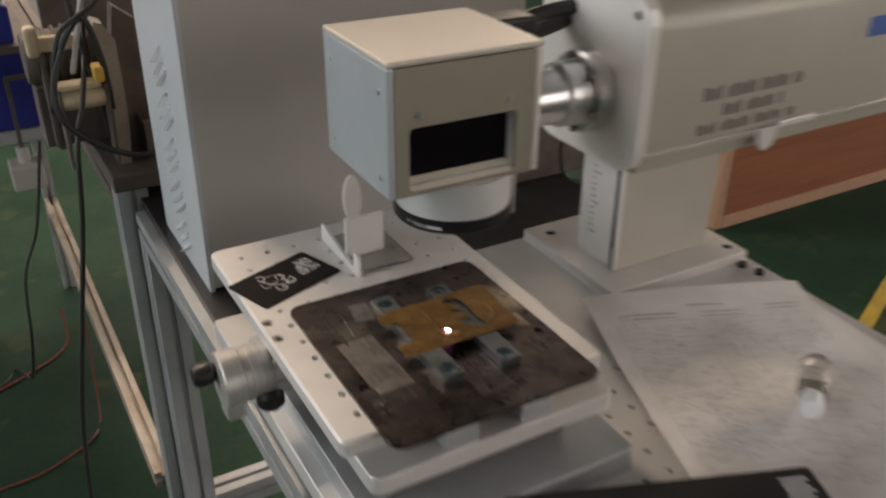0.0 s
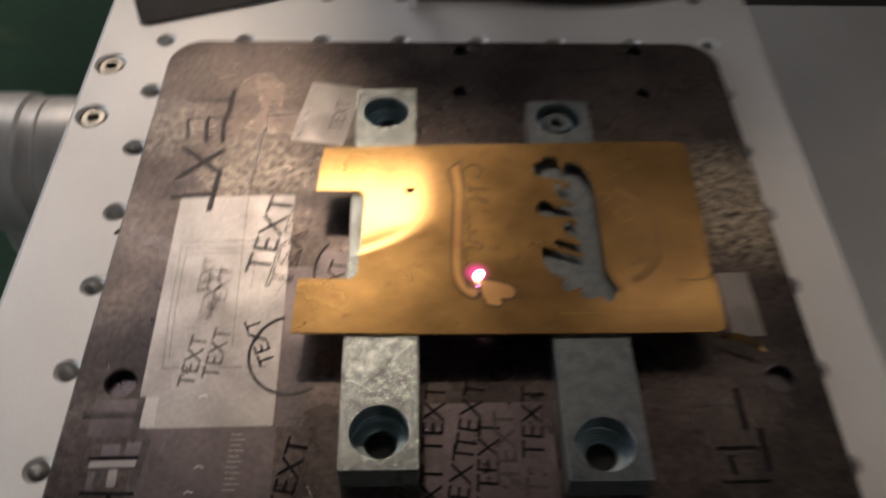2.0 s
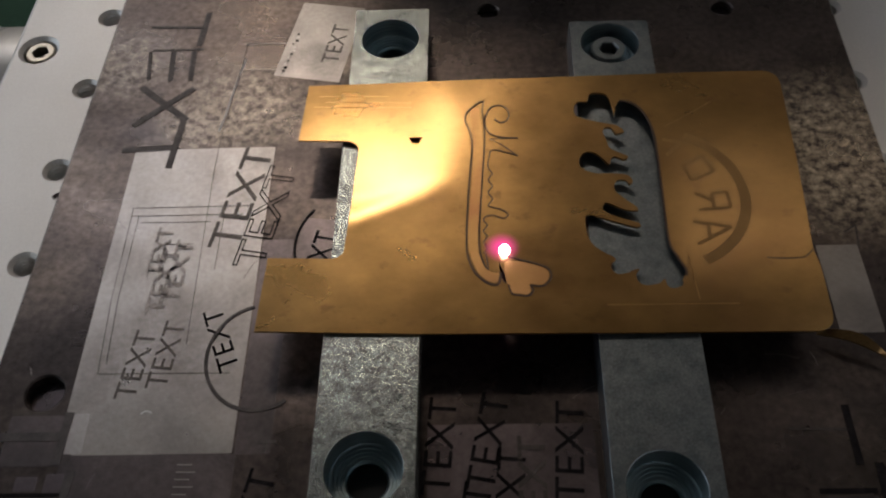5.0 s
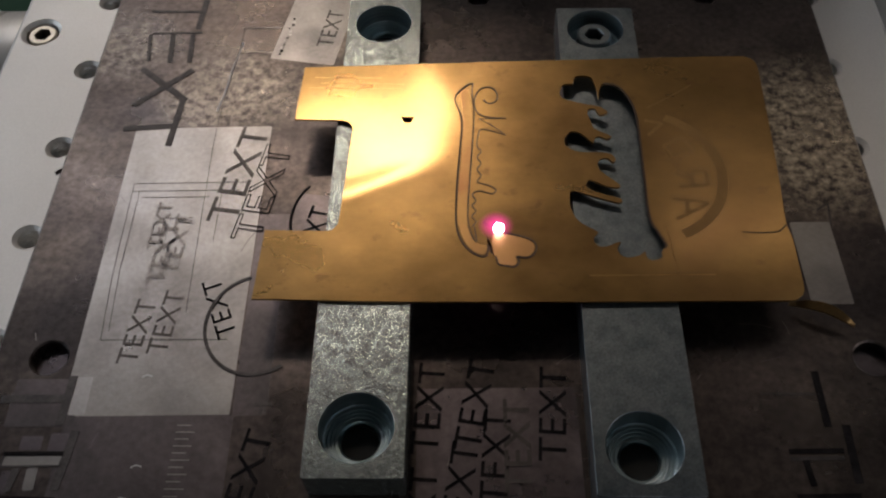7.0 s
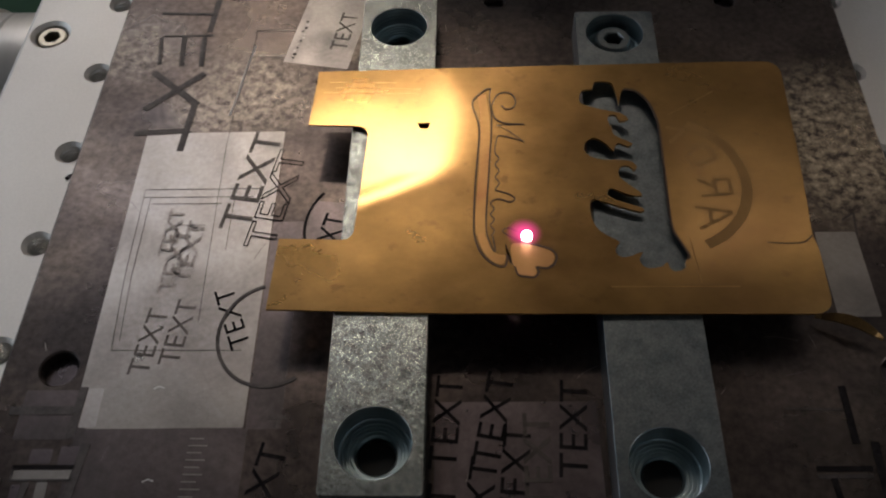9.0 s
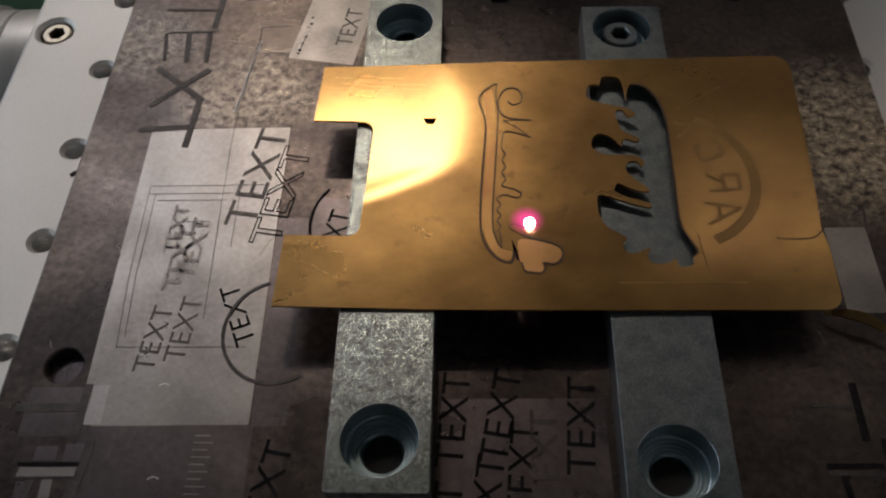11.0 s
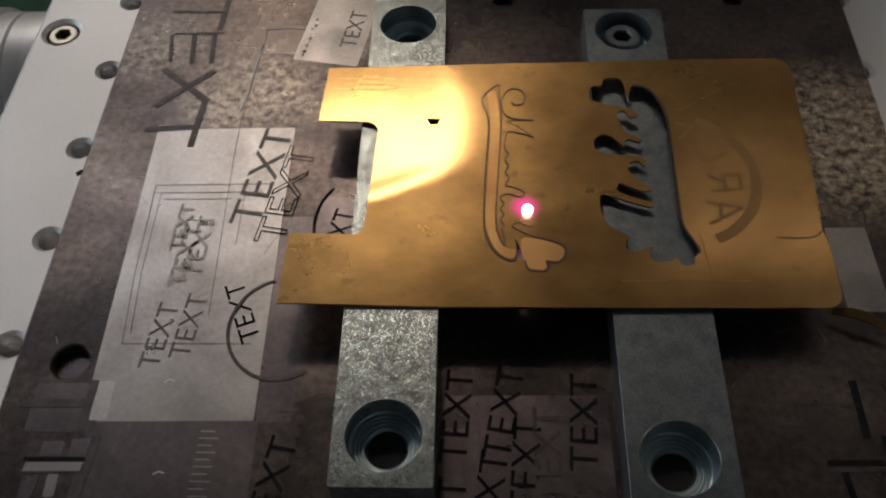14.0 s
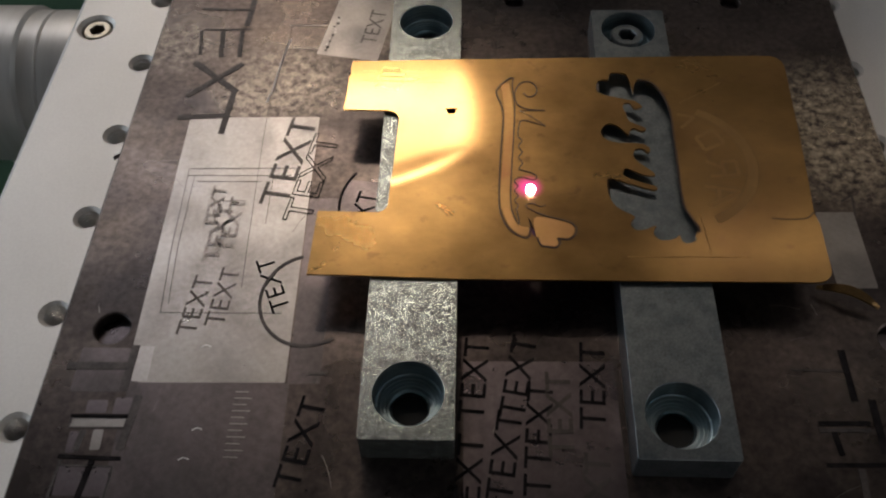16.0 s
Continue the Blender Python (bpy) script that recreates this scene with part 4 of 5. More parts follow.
def stage():
    t = thing("sliding_stage", "silver aluminium two-axis sliding stage with a knurled handwheel", "stage")
    part("foot_plate", slab(rounded(-0.106, 0.112, -0.106, 0.19, 0.004, 3), 0.799, 0.820, chamfer=0.0008), ALU_DULL, t)
    part("lower_slide", box(-0.085, 0.075, -0.06, 0.18, 0.820, 0.846, 0.001), STEEL_HALF, t, "dark steel slide")
    part("middle_plate", slab(rounded(-0.104, 0.107, -0.082, 0.19, 0.010, 5), 0.846, 0.861, chamfer=0.001), ALU, t)
    part("upper_slide", box(-0.07, 0.06, -0.062, 0.19, 0.861, 0.884, 0.001), STEEL_HALF, t, "dark steel slide")
    for x in (-0.045, 0.02):
        part("stop_block", box(x, x + 0.028, -0.078, -0.062, 0.861, 0.876, 0.001), ALU_DULL, t)
    part("wheel_bracket", box(-0.122, -0.104, 0.062, 0.098, 0.846, 0.878, 0.0012), ALU, t)
    wheel = part("handwheel", lathe([(0.0, 0.018), (0.0215, 0.018), (0.0222, 0.016), (0.0222, 0.0), (0.0215, -0.0006), (0.0222, -0.0012), (0.0222, -0.006), (0.0234, -0.007), (0.0234, -0.022), (0.0222, -0.0235), (0.0, -0.0235)], (-0.139, 0.080, 0.862), "x", 64), ALU_WHEEL, t, "turned aluminium handwheel drum", True)
    part("crank_arm", box(-0.1622, -0.1460, 0.066, 0.086, 0.829, 0.846, 0.003), ALU_WHEEL, wheel, "stubby aluminium crank arm")
    part("crank_knob", lathe([(0.0, 0.0), (0.006, 0.0), (0.0095, -0.004), (0.0095, -0.014), (0.007, -0.018), (0.0, -0.018)], (-0.1625, 0.088, 0.8665), "x", 24), BLACK, wheel, "black plastic crank knob", True)
    part("lock_knob", lathe([(0.0, 0.0), (0.007, 0.0), (0.011, -0.005), (0.0115, -0.014), (0.009, -0.017), (0.0, -0.017)], (-0.127, 0.0636, 0.853), "z", 20), BLACK, t, "black lock knob", True)
    part("knob_arm", box(-0.131, -0.104, 0.0596, 0.0676, 0.851, 0.858, 0.001), ALU_DULL, t)
    holes = []
    for i in range(8):
        for j in range(11):
            x, y = -0.10 + 0.0254 * i, -0.050 + 0.0252 * j
            if j * 0.0252 - 0.05 < 0.09 and 0 < i < 7:
                continue
            holes.append((ring(x, y, 0.0024, 18), 0.009))
    for y in (0.0889, 0.0645):
        holes.append((ring(-0.1153, y, 0.0042, 22), 0.006))
    table = part("table_plate", slab(rounded(-0.1228, 0.0958, -0.075, 0.2280, 0.008), 0.884, 0.897, holes, 0.0019, 0.0009), ALU, t, "bead-blasted aluminium table plate with a grid of holes")
    for y in (0.0889, 0.0645):
        screw = part("screw", slab(ring(-0.1153, y, 0.0036, 28), 0.8915, 0.8962, [(ring(-0.1153, y, 0.0021, 6), 0.003)], 0.0004, 0.0002), SCREW_STEEL, table, "pale yellowish socket screw")
        part("socket", slab(ring(-0.1153, y, 0.0020, 6), 0.8933, 0.8937), BORE_SHADE, screw, "black disc for the shade in a hexagon socket")
    for j in range(11):  # cut threads in the open row of holes
        turns = [(0.00245 - 0.00022 * (k % 2), -0.0012 - 0.00045 * k) for k in range(14)]
        bm = bmesh.new()
        rows = [[bm.verts.new((-0.10 + r * math.cos(2 * math.pi * i / 20), -0.050 + 0.0252 * j + r * math.sin(2 * math.pi * i / 20), 0.897 + h)) for i in range(20)] for r, h in turns]
        for a, c in zip(rows, rows[1:]):
            wall_between(bm, a, c)
        part("thread", bm, ALU_TURNED, table, "cut thread in a hole")


stage()


# ---- stained work plate with its engravings ----
def word(parent, cx, cy, length, angle, height, mat=BURN, outline=0.0, thick=0.0, lift=0.00012):
    m = pose(cx, cy, PLATE_Z + lift, 0, 0, angle)
    lettering("engraved_word", "TEXT", mat, parent, m, length, height, "burnt engraved word", outline, thick)


def work_plate():
    t = thing("work_plate", "stained dark steel work plate covered with burnt test engravings", "plate")
    holes = [(ring(x, y, r, 24), None) for x, y, r in ((-0.0857, -0.0298, 0.0035), (0.0670, -0.0288, 0.0035), (-0.0045, 0.0928, 0.0025), (-0.0050, 0.0727, 0.0025), (0.0513, 0.0932, 0.0025),
                                                       (0.0511, 0.0727, 0.0025), (-0.0088, -0.092, 0.0028))]
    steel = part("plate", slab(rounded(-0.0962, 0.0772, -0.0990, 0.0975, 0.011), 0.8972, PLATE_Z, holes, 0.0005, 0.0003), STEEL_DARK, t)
    for pts, depth in holes:
        # darker than the table below: the shade in the hole is painted
        part("bore_floor", slab(inset(pts, 0.0001), 0.8973, 0.8976), STEEL_MID, steel, "metal at the bottom of a drilled hole, darkened for its shade")
    z = PLATE_Z
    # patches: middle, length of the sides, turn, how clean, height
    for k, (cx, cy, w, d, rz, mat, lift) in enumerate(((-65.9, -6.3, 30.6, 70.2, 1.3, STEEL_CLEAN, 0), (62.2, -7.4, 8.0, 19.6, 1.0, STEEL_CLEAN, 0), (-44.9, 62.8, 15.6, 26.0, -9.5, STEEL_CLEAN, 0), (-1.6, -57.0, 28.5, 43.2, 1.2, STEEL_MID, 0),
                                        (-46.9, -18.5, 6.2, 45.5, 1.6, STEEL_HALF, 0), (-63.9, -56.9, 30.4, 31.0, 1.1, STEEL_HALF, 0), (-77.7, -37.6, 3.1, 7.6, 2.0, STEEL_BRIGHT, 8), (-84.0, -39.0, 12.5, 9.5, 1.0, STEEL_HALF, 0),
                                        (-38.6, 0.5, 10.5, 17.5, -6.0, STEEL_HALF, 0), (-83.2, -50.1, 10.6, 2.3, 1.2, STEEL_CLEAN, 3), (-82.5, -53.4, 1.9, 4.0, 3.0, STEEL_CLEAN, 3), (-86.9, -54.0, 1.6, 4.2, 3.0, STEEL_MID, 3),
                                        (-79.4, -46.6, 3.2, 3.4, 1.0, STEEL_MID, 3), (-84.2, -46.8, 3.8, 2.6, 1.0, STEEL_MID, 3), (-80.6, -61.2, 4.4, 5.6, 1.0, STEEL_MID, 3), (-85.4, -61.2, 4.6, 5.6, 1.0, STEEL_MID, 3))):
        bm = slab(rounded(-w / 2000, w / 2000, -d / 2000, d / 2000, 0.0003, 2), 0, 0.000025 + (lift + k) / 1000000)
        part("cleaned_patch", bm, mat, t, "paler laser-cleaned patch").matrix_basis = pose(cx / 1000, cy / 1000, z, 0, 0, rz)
    # words: middle, length, slant, letter height
    for cx, cy, ln, an, h in ((-70.3, -24.0, 14.3, 84.8, 3.9), (-65.1, -21.9, 14.2, 85.0, 3.9), (-41.2, 61.7, 13.3, 81.0, 4.0)):
        word(steel, cx / 1000, cy / 1000, ln / 1000, an, h / 1000, BURN_SOFT)
    for cx, cy, ln, an, h in ((-55.4, -18.8, 14.0, 113.0, 3.7), (-45.3, -53.0, 18.2, 80.0, 4.7), (7.9, -40.2, 18.2, 87.0, 4.8), (-2.3, -48.4, 17.4, 86.5, 4.8),
                              (-8.6, -54.6, 17.4, 82.5, 4.7), (-5.9, -38.6, 18.0, 80.5, 4.8), (-14.2, -39.4, 17.8, 86.4, 4.8), (-15.0, -59.4, 17.4, 87.0, 4.7), (-3.3, -66.6, 17.2, 87.0, 4.8), (-38.9, -0.6, 13.5, 79.0, 4.8)):
        word(steel, cx / 1000, cy / 1000, ln / 1000, an, h / 1000)
    word(steel, -0.0566, 0.0154, 0.0272, 81.5, 0.0063, BURN_SOFT)
    word(steel, -0.0508, 0.0104, 0.0262, 80.8, 0.0061, BURN, 0.012, 0.0, 0.0002)
    for cx, cy, ln, an, h in ((1.5, -46.3, 17.4, 90.5, 4.7), (7.4, -62.2, 16.8, 87.0, 4.7)):
        word(steel, cx / 1000, cy / 1000, ln / 1000, an, h / 1000, BURN_FAINT, 0.0, 0.01, 0.0002)
    for cx, cy, ln, an, h in ((-69.0, -5.6, 15.6, 87.2, 3.6), (-66.6, -3.4, 15.2, 86.6, 3.5), (-71.0, 1.4, 12.0, 88.0, 3.2)):
        word(steel, cx / 1000, cy / 1000, ln / 1000, an, h / 1000, BURN_PALE, 0.0, 0.01, 0.0002)
    # the four letters of a large word along the edge
    for n, strokes in enumerate(((((-73.6, 73.6), (-74.1, 61.6), 1.5), ((-87.0, 68.4), (-74.1, 68.2), 0.9)),
                    (((-85.0, 60.1), (-72.6, 60.4), 0.6), ((-79.8, 59.7), (-78.7, 49.8), 1.3), ((-74.9, 59.7), (-74.0, 49.8), 1.2), ((-85.4, 59.6), (-84.0, 50.4), 0.9)),
                    (((-84.9, 47.8), (-72.4, 37.2), 1.6), ((-72.6, 47.3), (-84.4, 35.6), 1.6)),
                    (((-73.1, 38.2), (-73.8, 23.2), 1.5), ((-85.0, 28.4), (-73.6, 29.2), 1.5)))):
        letter = bmesh.new()
        for k, (a, b, w) in enumerate(strokes):
            add_ribbon(letter, mm((a, b)), w / 1000, z + 0.00003 + 0.00003 * k + 0.000012 * n, 0.00006)
        part("engraved_letter", letter, BURN_GREY, steel, "burnt letter of a large word")
    # strokes of two more large words: how burnt, width, ends
    for mat, w, a, b in ((BURN_GREY, 1.6, (-79.9, -33.6), (-80.1, -43.4)), (BURN_GREY, 1.6, (-92.2, -38.4), (-80.6, -38.2)), (BURN_GREY, 1.6, (-76.8, -44.4), (-77.8, -55.4)), (BURN, 0.8, (-88.5, -48.9), (-77.7, -48.7)),
                         (BURN_GREY, 0.35, (-88.3, -51.2), (-77.6, -51.0)), (BURN, 0.8, (-88.6, -56.8), (-77.1, -57.0)), (BURN_GREY, 1.2, (-85.3, -51.6), (-85.9, -55.6)), (BURN_GREY, 0.4, (-88.2, -49.0), (-88.4, -51.2)),
                         (BURN, 1.2, (-82.2, -57.4), (-83.2, -66.4)), (BURN_GREY, 0.5, (-88.0, -57.4), (-88.3, -66.4)), (BURN_GREY, 0.5, (-78.2, -58.6), (-78.4, -66.4)), (BURN_GREY, 0.4, (-88.0, -58.5), (-78.2, -58.5)),
                         (BURN, 1.3, (55.6, -31.6), (55.7, -42.4)), (BURN_FAINT, 0.5, (45.2, -36.1), (55.4, -36.1)), (BURN, 0.9, (48.0, -47.0), (57.4, -46.8)), (BURN_GREY, 0.8, (48.0, -48.4), (57.2, -48.1)),
                         (BURN, 1.4, (58.8, -42.0), (58.6, -52.6)), (BURN, 1.1, (50.5, -48.6), (51.0, -53.2)), (BURN, 0.8, (47.8, -55.0), (58.4, -54.7)), (BURN_GREY, 1.2, (53.7, -55.5), (53.3, -63.0)),
                         (BURN_GREY, 0.7, (-45.6, -39.1), (-42.4, -38.9)), (BURN_GREY, 0.7, (-44.3, -41.0), (-44.0, -39.2)), (BURN_FAINT, 0.4, (64.2, 5.4), (66.8, 7.2)), (BURN_FAINT, 0.4, (66.8, 7.2), (66.2, 1.4))):
        part("engraved_stroke", ribbon(mm((a, b)), w / 1000, z + 0.00005, 0.00008), mat, steel, "burnt stroke of a large letter")
    arc = [(-0.0474 + 0.0100 * math.cos(radians(a)), -0.0222 + 0.0109 * math.sin(radians(a))) for a in range(105, 306, 8)]
    part("engraved_arc", ribbon(arc, 0.0007, z + 0.00006, 0.00012), BURN_GREY, steel, "burnt engraved circle segment")
    arc = [(-0.0310 + 0.0130 * math.cos(radians(a)), 0.0030 + 0.0135 * math.sin(radians(a))) for a in range(140, 216, 8)]
    part("engraved_arc", ribbon(arc, 0.0005, z + 0.00006, 0.00012), BURN, steel, "burnt engraved circle segment")
    for pts in (((-62.2, 62.1), (-63.8, 30.8), (-63.7, 22.5), (-61.7, -19.8)), ((-78.6, 12.4), (-54.1, 12.9)), ((-78.8, 10.3), (-55.6, 10.7)), ((-78.9, 12.4), (-78.2, -10.0), (-76.9, -26.0)),
                ((-77.3, 10.3), (-76.9, -10.0), (-75.8, -24.0)), ((-76.9, -26.0), (-52.5, -25.7)), ((-62.2, 62.1), (-52.8, 62.1)), ((-70.7, 3.1), (-64.6, 3.2)), ((-59.6, 10.6), (-59.3, -3.0)), ((-76.5, 8.6), (-62.0, 8.8))):
        part("scored_line", ribbon(mm(pts), 0.00010, z + 0.00006, 0.00005), BURN_FAINT, steel, "fine scored guide line")
    part("scratch", ribbon(spline([(-0.0620, 0.0568, 0), (-0.0632, 0.0470, 0), (-0.0638, 0.0395, 0), (-0.0646, 0.0340, 0)], 4), 0.0004, z + 0.00003, 0.00006), WHITE_MARK, steel, "bright scratch")
    rng = random.Random(11)
    for k in range(12):  # a column of little squares left beside the small patch
        x, y, e = -0.0530 + 0.00021 * k + rng.uniform(-0.0003, 0.0005), 0.0526 + 0.00115 * k, rng.uniform(0.0004, 0.0008)
        part("engraved_dot", ribbon(((x, y), (x + e, y)), e, z + 0.00006, 0.00006), rng.choice((BURN, BURN_GREY, STEEL_BRIGHT)), steel, "tiny engraved square")
    for pts in (((-62.9, 61.9), (-52.5, 62.1)), ((-60.9, 53.2), (-52.3, 53.2)), ((-53.0, 51.2), (-50.6, 65.8))):
        part("scored_line", ribbon(mm(pts), 0.00014, z + 0.00005, 0.00007), STEEL_CLEAN, steel, "pale scored guide line")
    for k in range(60):
        x, y, a, ln = rng.uniform(-0.092, 0.072), rng.uniform(-0.094, 0.092), rng.uniform(0, math.pi), rng.uniform(0.001, 0.007)
        dx, dy = ln * math.cos(a) / 2, ln * math.sin(a) / 2
        bend = rng.uniform(-0.12, 0.12)
        pts = [(x - dx, y - dy), (x - bend * dy, y + bend * dx), (x + dx, y + dy)]
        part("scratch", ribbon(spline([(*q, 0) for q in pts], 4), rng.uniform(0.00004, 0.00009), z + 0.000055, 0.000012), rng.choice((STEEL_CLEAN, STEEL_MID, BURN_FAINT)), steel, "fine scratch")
    for i in range(11):
        part("scale_tick", ribbon(((-0.0588, -0.0432 - 0.0013 * i), (-0.0563 + 0.0008 * (i % 2), -0.0432 - 0.0013 * i)), 0.0002, z + 0.00005, 0.00006), STEEL_CLEAN, steel, "pale engraved tick")
    for x, y in ((-0.0672, -0.0338), (-0.0655, -0.0512), (-0.0668, -0.0570)):
        part("scratch", ribbon(spline([(x, y, 0), (x + 0.0009, y + 0.0005, 0), (x + 0.0019, y + 0.0002, 0)], 4), 0.00022, z + 0.00005, 0.00004), WHITE_MARK, steel, "short bright scratch")


work_plate()


def chip():
    t = thing("metal_chip", "tiny curled dark metal chip at the plate edge", "chip", -0.0962, 0.0165, 0.8971, 30)
    bm = bmesh.new()
    rows = []
    for i in range(8):
        a = i / 7 * 2.6
        r = 0.0016
        p = Vector((r * math.cos(a), r * math.sin(a) * 0.7, 0.0001 + 0.0009 * i / 7))
        rows.append([bm.verts.new(p + Vector(q)) for q in ((0, 0, 0), (0.0004, 0.0001, 0), (0.0004, 0.0001, 0.0012), (0, 0, 0.0012))])
    for a, c in zip(rows, rows[1:]):
        wall_between(bm, a, c)
    bm.faces.new(rows[0])
    bm.faces.new(rows[-1])
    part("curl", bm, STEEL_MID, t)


chip()


# ---- the two support bars ----
def support_bar(cx, cy, rz, length, width, hole_a, hole_b, h, mat, label):
    t = thing("support_bar", label, "bar", cx, cy, PLATE_Z + 0.00025, rz, "support bars under the brass")
    hl = [(ring(x, y, 0.0064, 40), 0.0046) for x, y in (hole_a, hole_b)]
    bm = slab(rounded(-width / 2, width / 2, -length / 2, length / 2, 0.0006, 3), 0.0, h, hl, 0.00005, 0.0001, floors=False)
    part("body", bm, mat, t)
    for x, y in (hole_a, hole_b):
        cb = part("counterbore", bore(x, y, h), ZINC_HOLE, t, "machined counterbore")
        part("bore_floor", slab(ring(x, y, 0.0033, 24), 0.0001, 0.0004), BORE_SHADE, cb, "black disc for the shade down a bolt hole")
    return t


def bore(x, y, h):
    """The open wall of a counterbored hole with a stepped floor."""
    bm = bmesh.new()
    rows = []
    steps = [(0.00638, h - 0.0002), (0.00634, h - 0.0047), (0.0062, h - 0.0049)]
    for k in range(4):  # turned ridges on the way in to the bolt hole
        steps += [(0.0060 - 0.00062 * k, h - 0.0050 - 0.00022 * k), (0.0056 - 0.00062 * k, h - 0.0050 - 0.00022 * k), (0.0055 - 0.00062 * k, h - 0.0052 - 0.00022 * k)]
    for r, z in steps + [(0.0034, h - 0.0062), (0.0033, 0.0004)]:
        rows.append([bm.verts.new((x + r * math.cos(2 * math.pi * i / 40), y + r * math.sin(2 * math.pi * i / 40), z)) for i in range(40)])
    for a, c in zip(rows, rows[1:]):
        wall_between(bm, a, c)
    return bm


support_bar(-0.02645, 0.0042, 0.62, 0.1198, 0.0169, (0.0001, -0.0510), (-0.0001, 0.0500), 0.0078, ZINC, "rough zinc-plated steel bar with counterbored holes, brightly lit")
# same plating as the left bar, its shade is in the material
support_bar(0.0222, 0.0010, 0.2, 0.1178, 0.0176, (-0.0004, -0.0505), (-0.0002, 0.0517), 0.0071, ZINC_SHADED, "rough zinc-plated steel bar with counterbored holes, in shade")


def bolt():
    t = thing("socket_bolt", "zinc socket bolt sunk in the support bar", "bolt", 0.0218, 0.0527, PLATE_Z + 0.0007)
    part("head", slab(ring(0, 0, 0.0040, 24), 0.0, 0.0050, [(ring(0, 0, 0.0022, 6), 0.003)], 0.0004, 0.0002), ZINC_SHADED, t)


bolt()


# ---- brass sheet ----
BRASS_Z = PLATE_Z + 0.00805


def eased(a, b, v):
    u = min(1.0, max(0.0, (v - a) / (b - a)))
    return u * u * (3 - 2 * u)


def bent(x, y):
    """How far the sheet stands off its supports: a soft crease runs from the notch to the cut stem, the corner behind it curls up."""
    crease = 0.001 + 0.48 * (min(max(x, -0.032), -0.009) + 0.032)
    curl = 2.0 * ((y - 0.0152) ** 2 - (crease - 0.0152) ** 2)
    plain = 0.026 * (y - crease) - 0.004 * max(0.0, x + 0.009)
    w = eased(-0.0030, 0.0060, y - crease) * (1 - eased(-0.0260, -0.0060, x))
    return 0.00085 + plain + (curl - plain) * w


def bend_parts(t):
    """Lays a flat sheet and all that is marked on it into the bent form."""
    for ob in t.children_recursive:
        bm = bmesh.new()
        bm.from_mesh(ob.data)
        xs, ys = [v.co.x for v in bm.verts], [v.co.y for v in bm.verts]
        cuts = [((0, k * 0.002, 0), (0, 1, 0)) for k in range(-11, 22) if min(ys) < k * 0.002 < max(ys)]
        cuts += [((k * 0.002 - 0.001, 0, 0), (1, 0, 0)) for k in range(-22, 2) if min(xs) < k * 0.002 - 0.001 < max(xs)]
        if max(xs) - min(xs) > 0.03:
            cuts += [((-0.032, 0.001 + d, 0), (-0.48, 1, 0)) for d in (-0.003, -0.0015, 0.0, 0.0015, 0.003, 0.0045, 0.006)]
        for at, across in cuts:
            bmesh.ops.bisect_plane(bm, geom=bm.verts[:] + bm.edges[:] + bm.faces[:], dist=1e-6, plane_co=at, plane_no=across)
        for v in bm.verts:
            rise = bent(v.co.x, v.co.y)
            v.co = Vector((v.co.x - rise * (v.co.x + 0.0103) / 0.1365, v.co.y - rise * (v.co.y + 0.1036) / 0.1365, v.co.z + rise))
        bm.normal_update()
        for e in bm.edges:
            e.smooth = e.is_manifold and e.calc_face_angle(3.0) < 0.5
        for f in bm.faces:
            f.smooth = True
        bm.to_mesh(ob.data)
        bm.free()


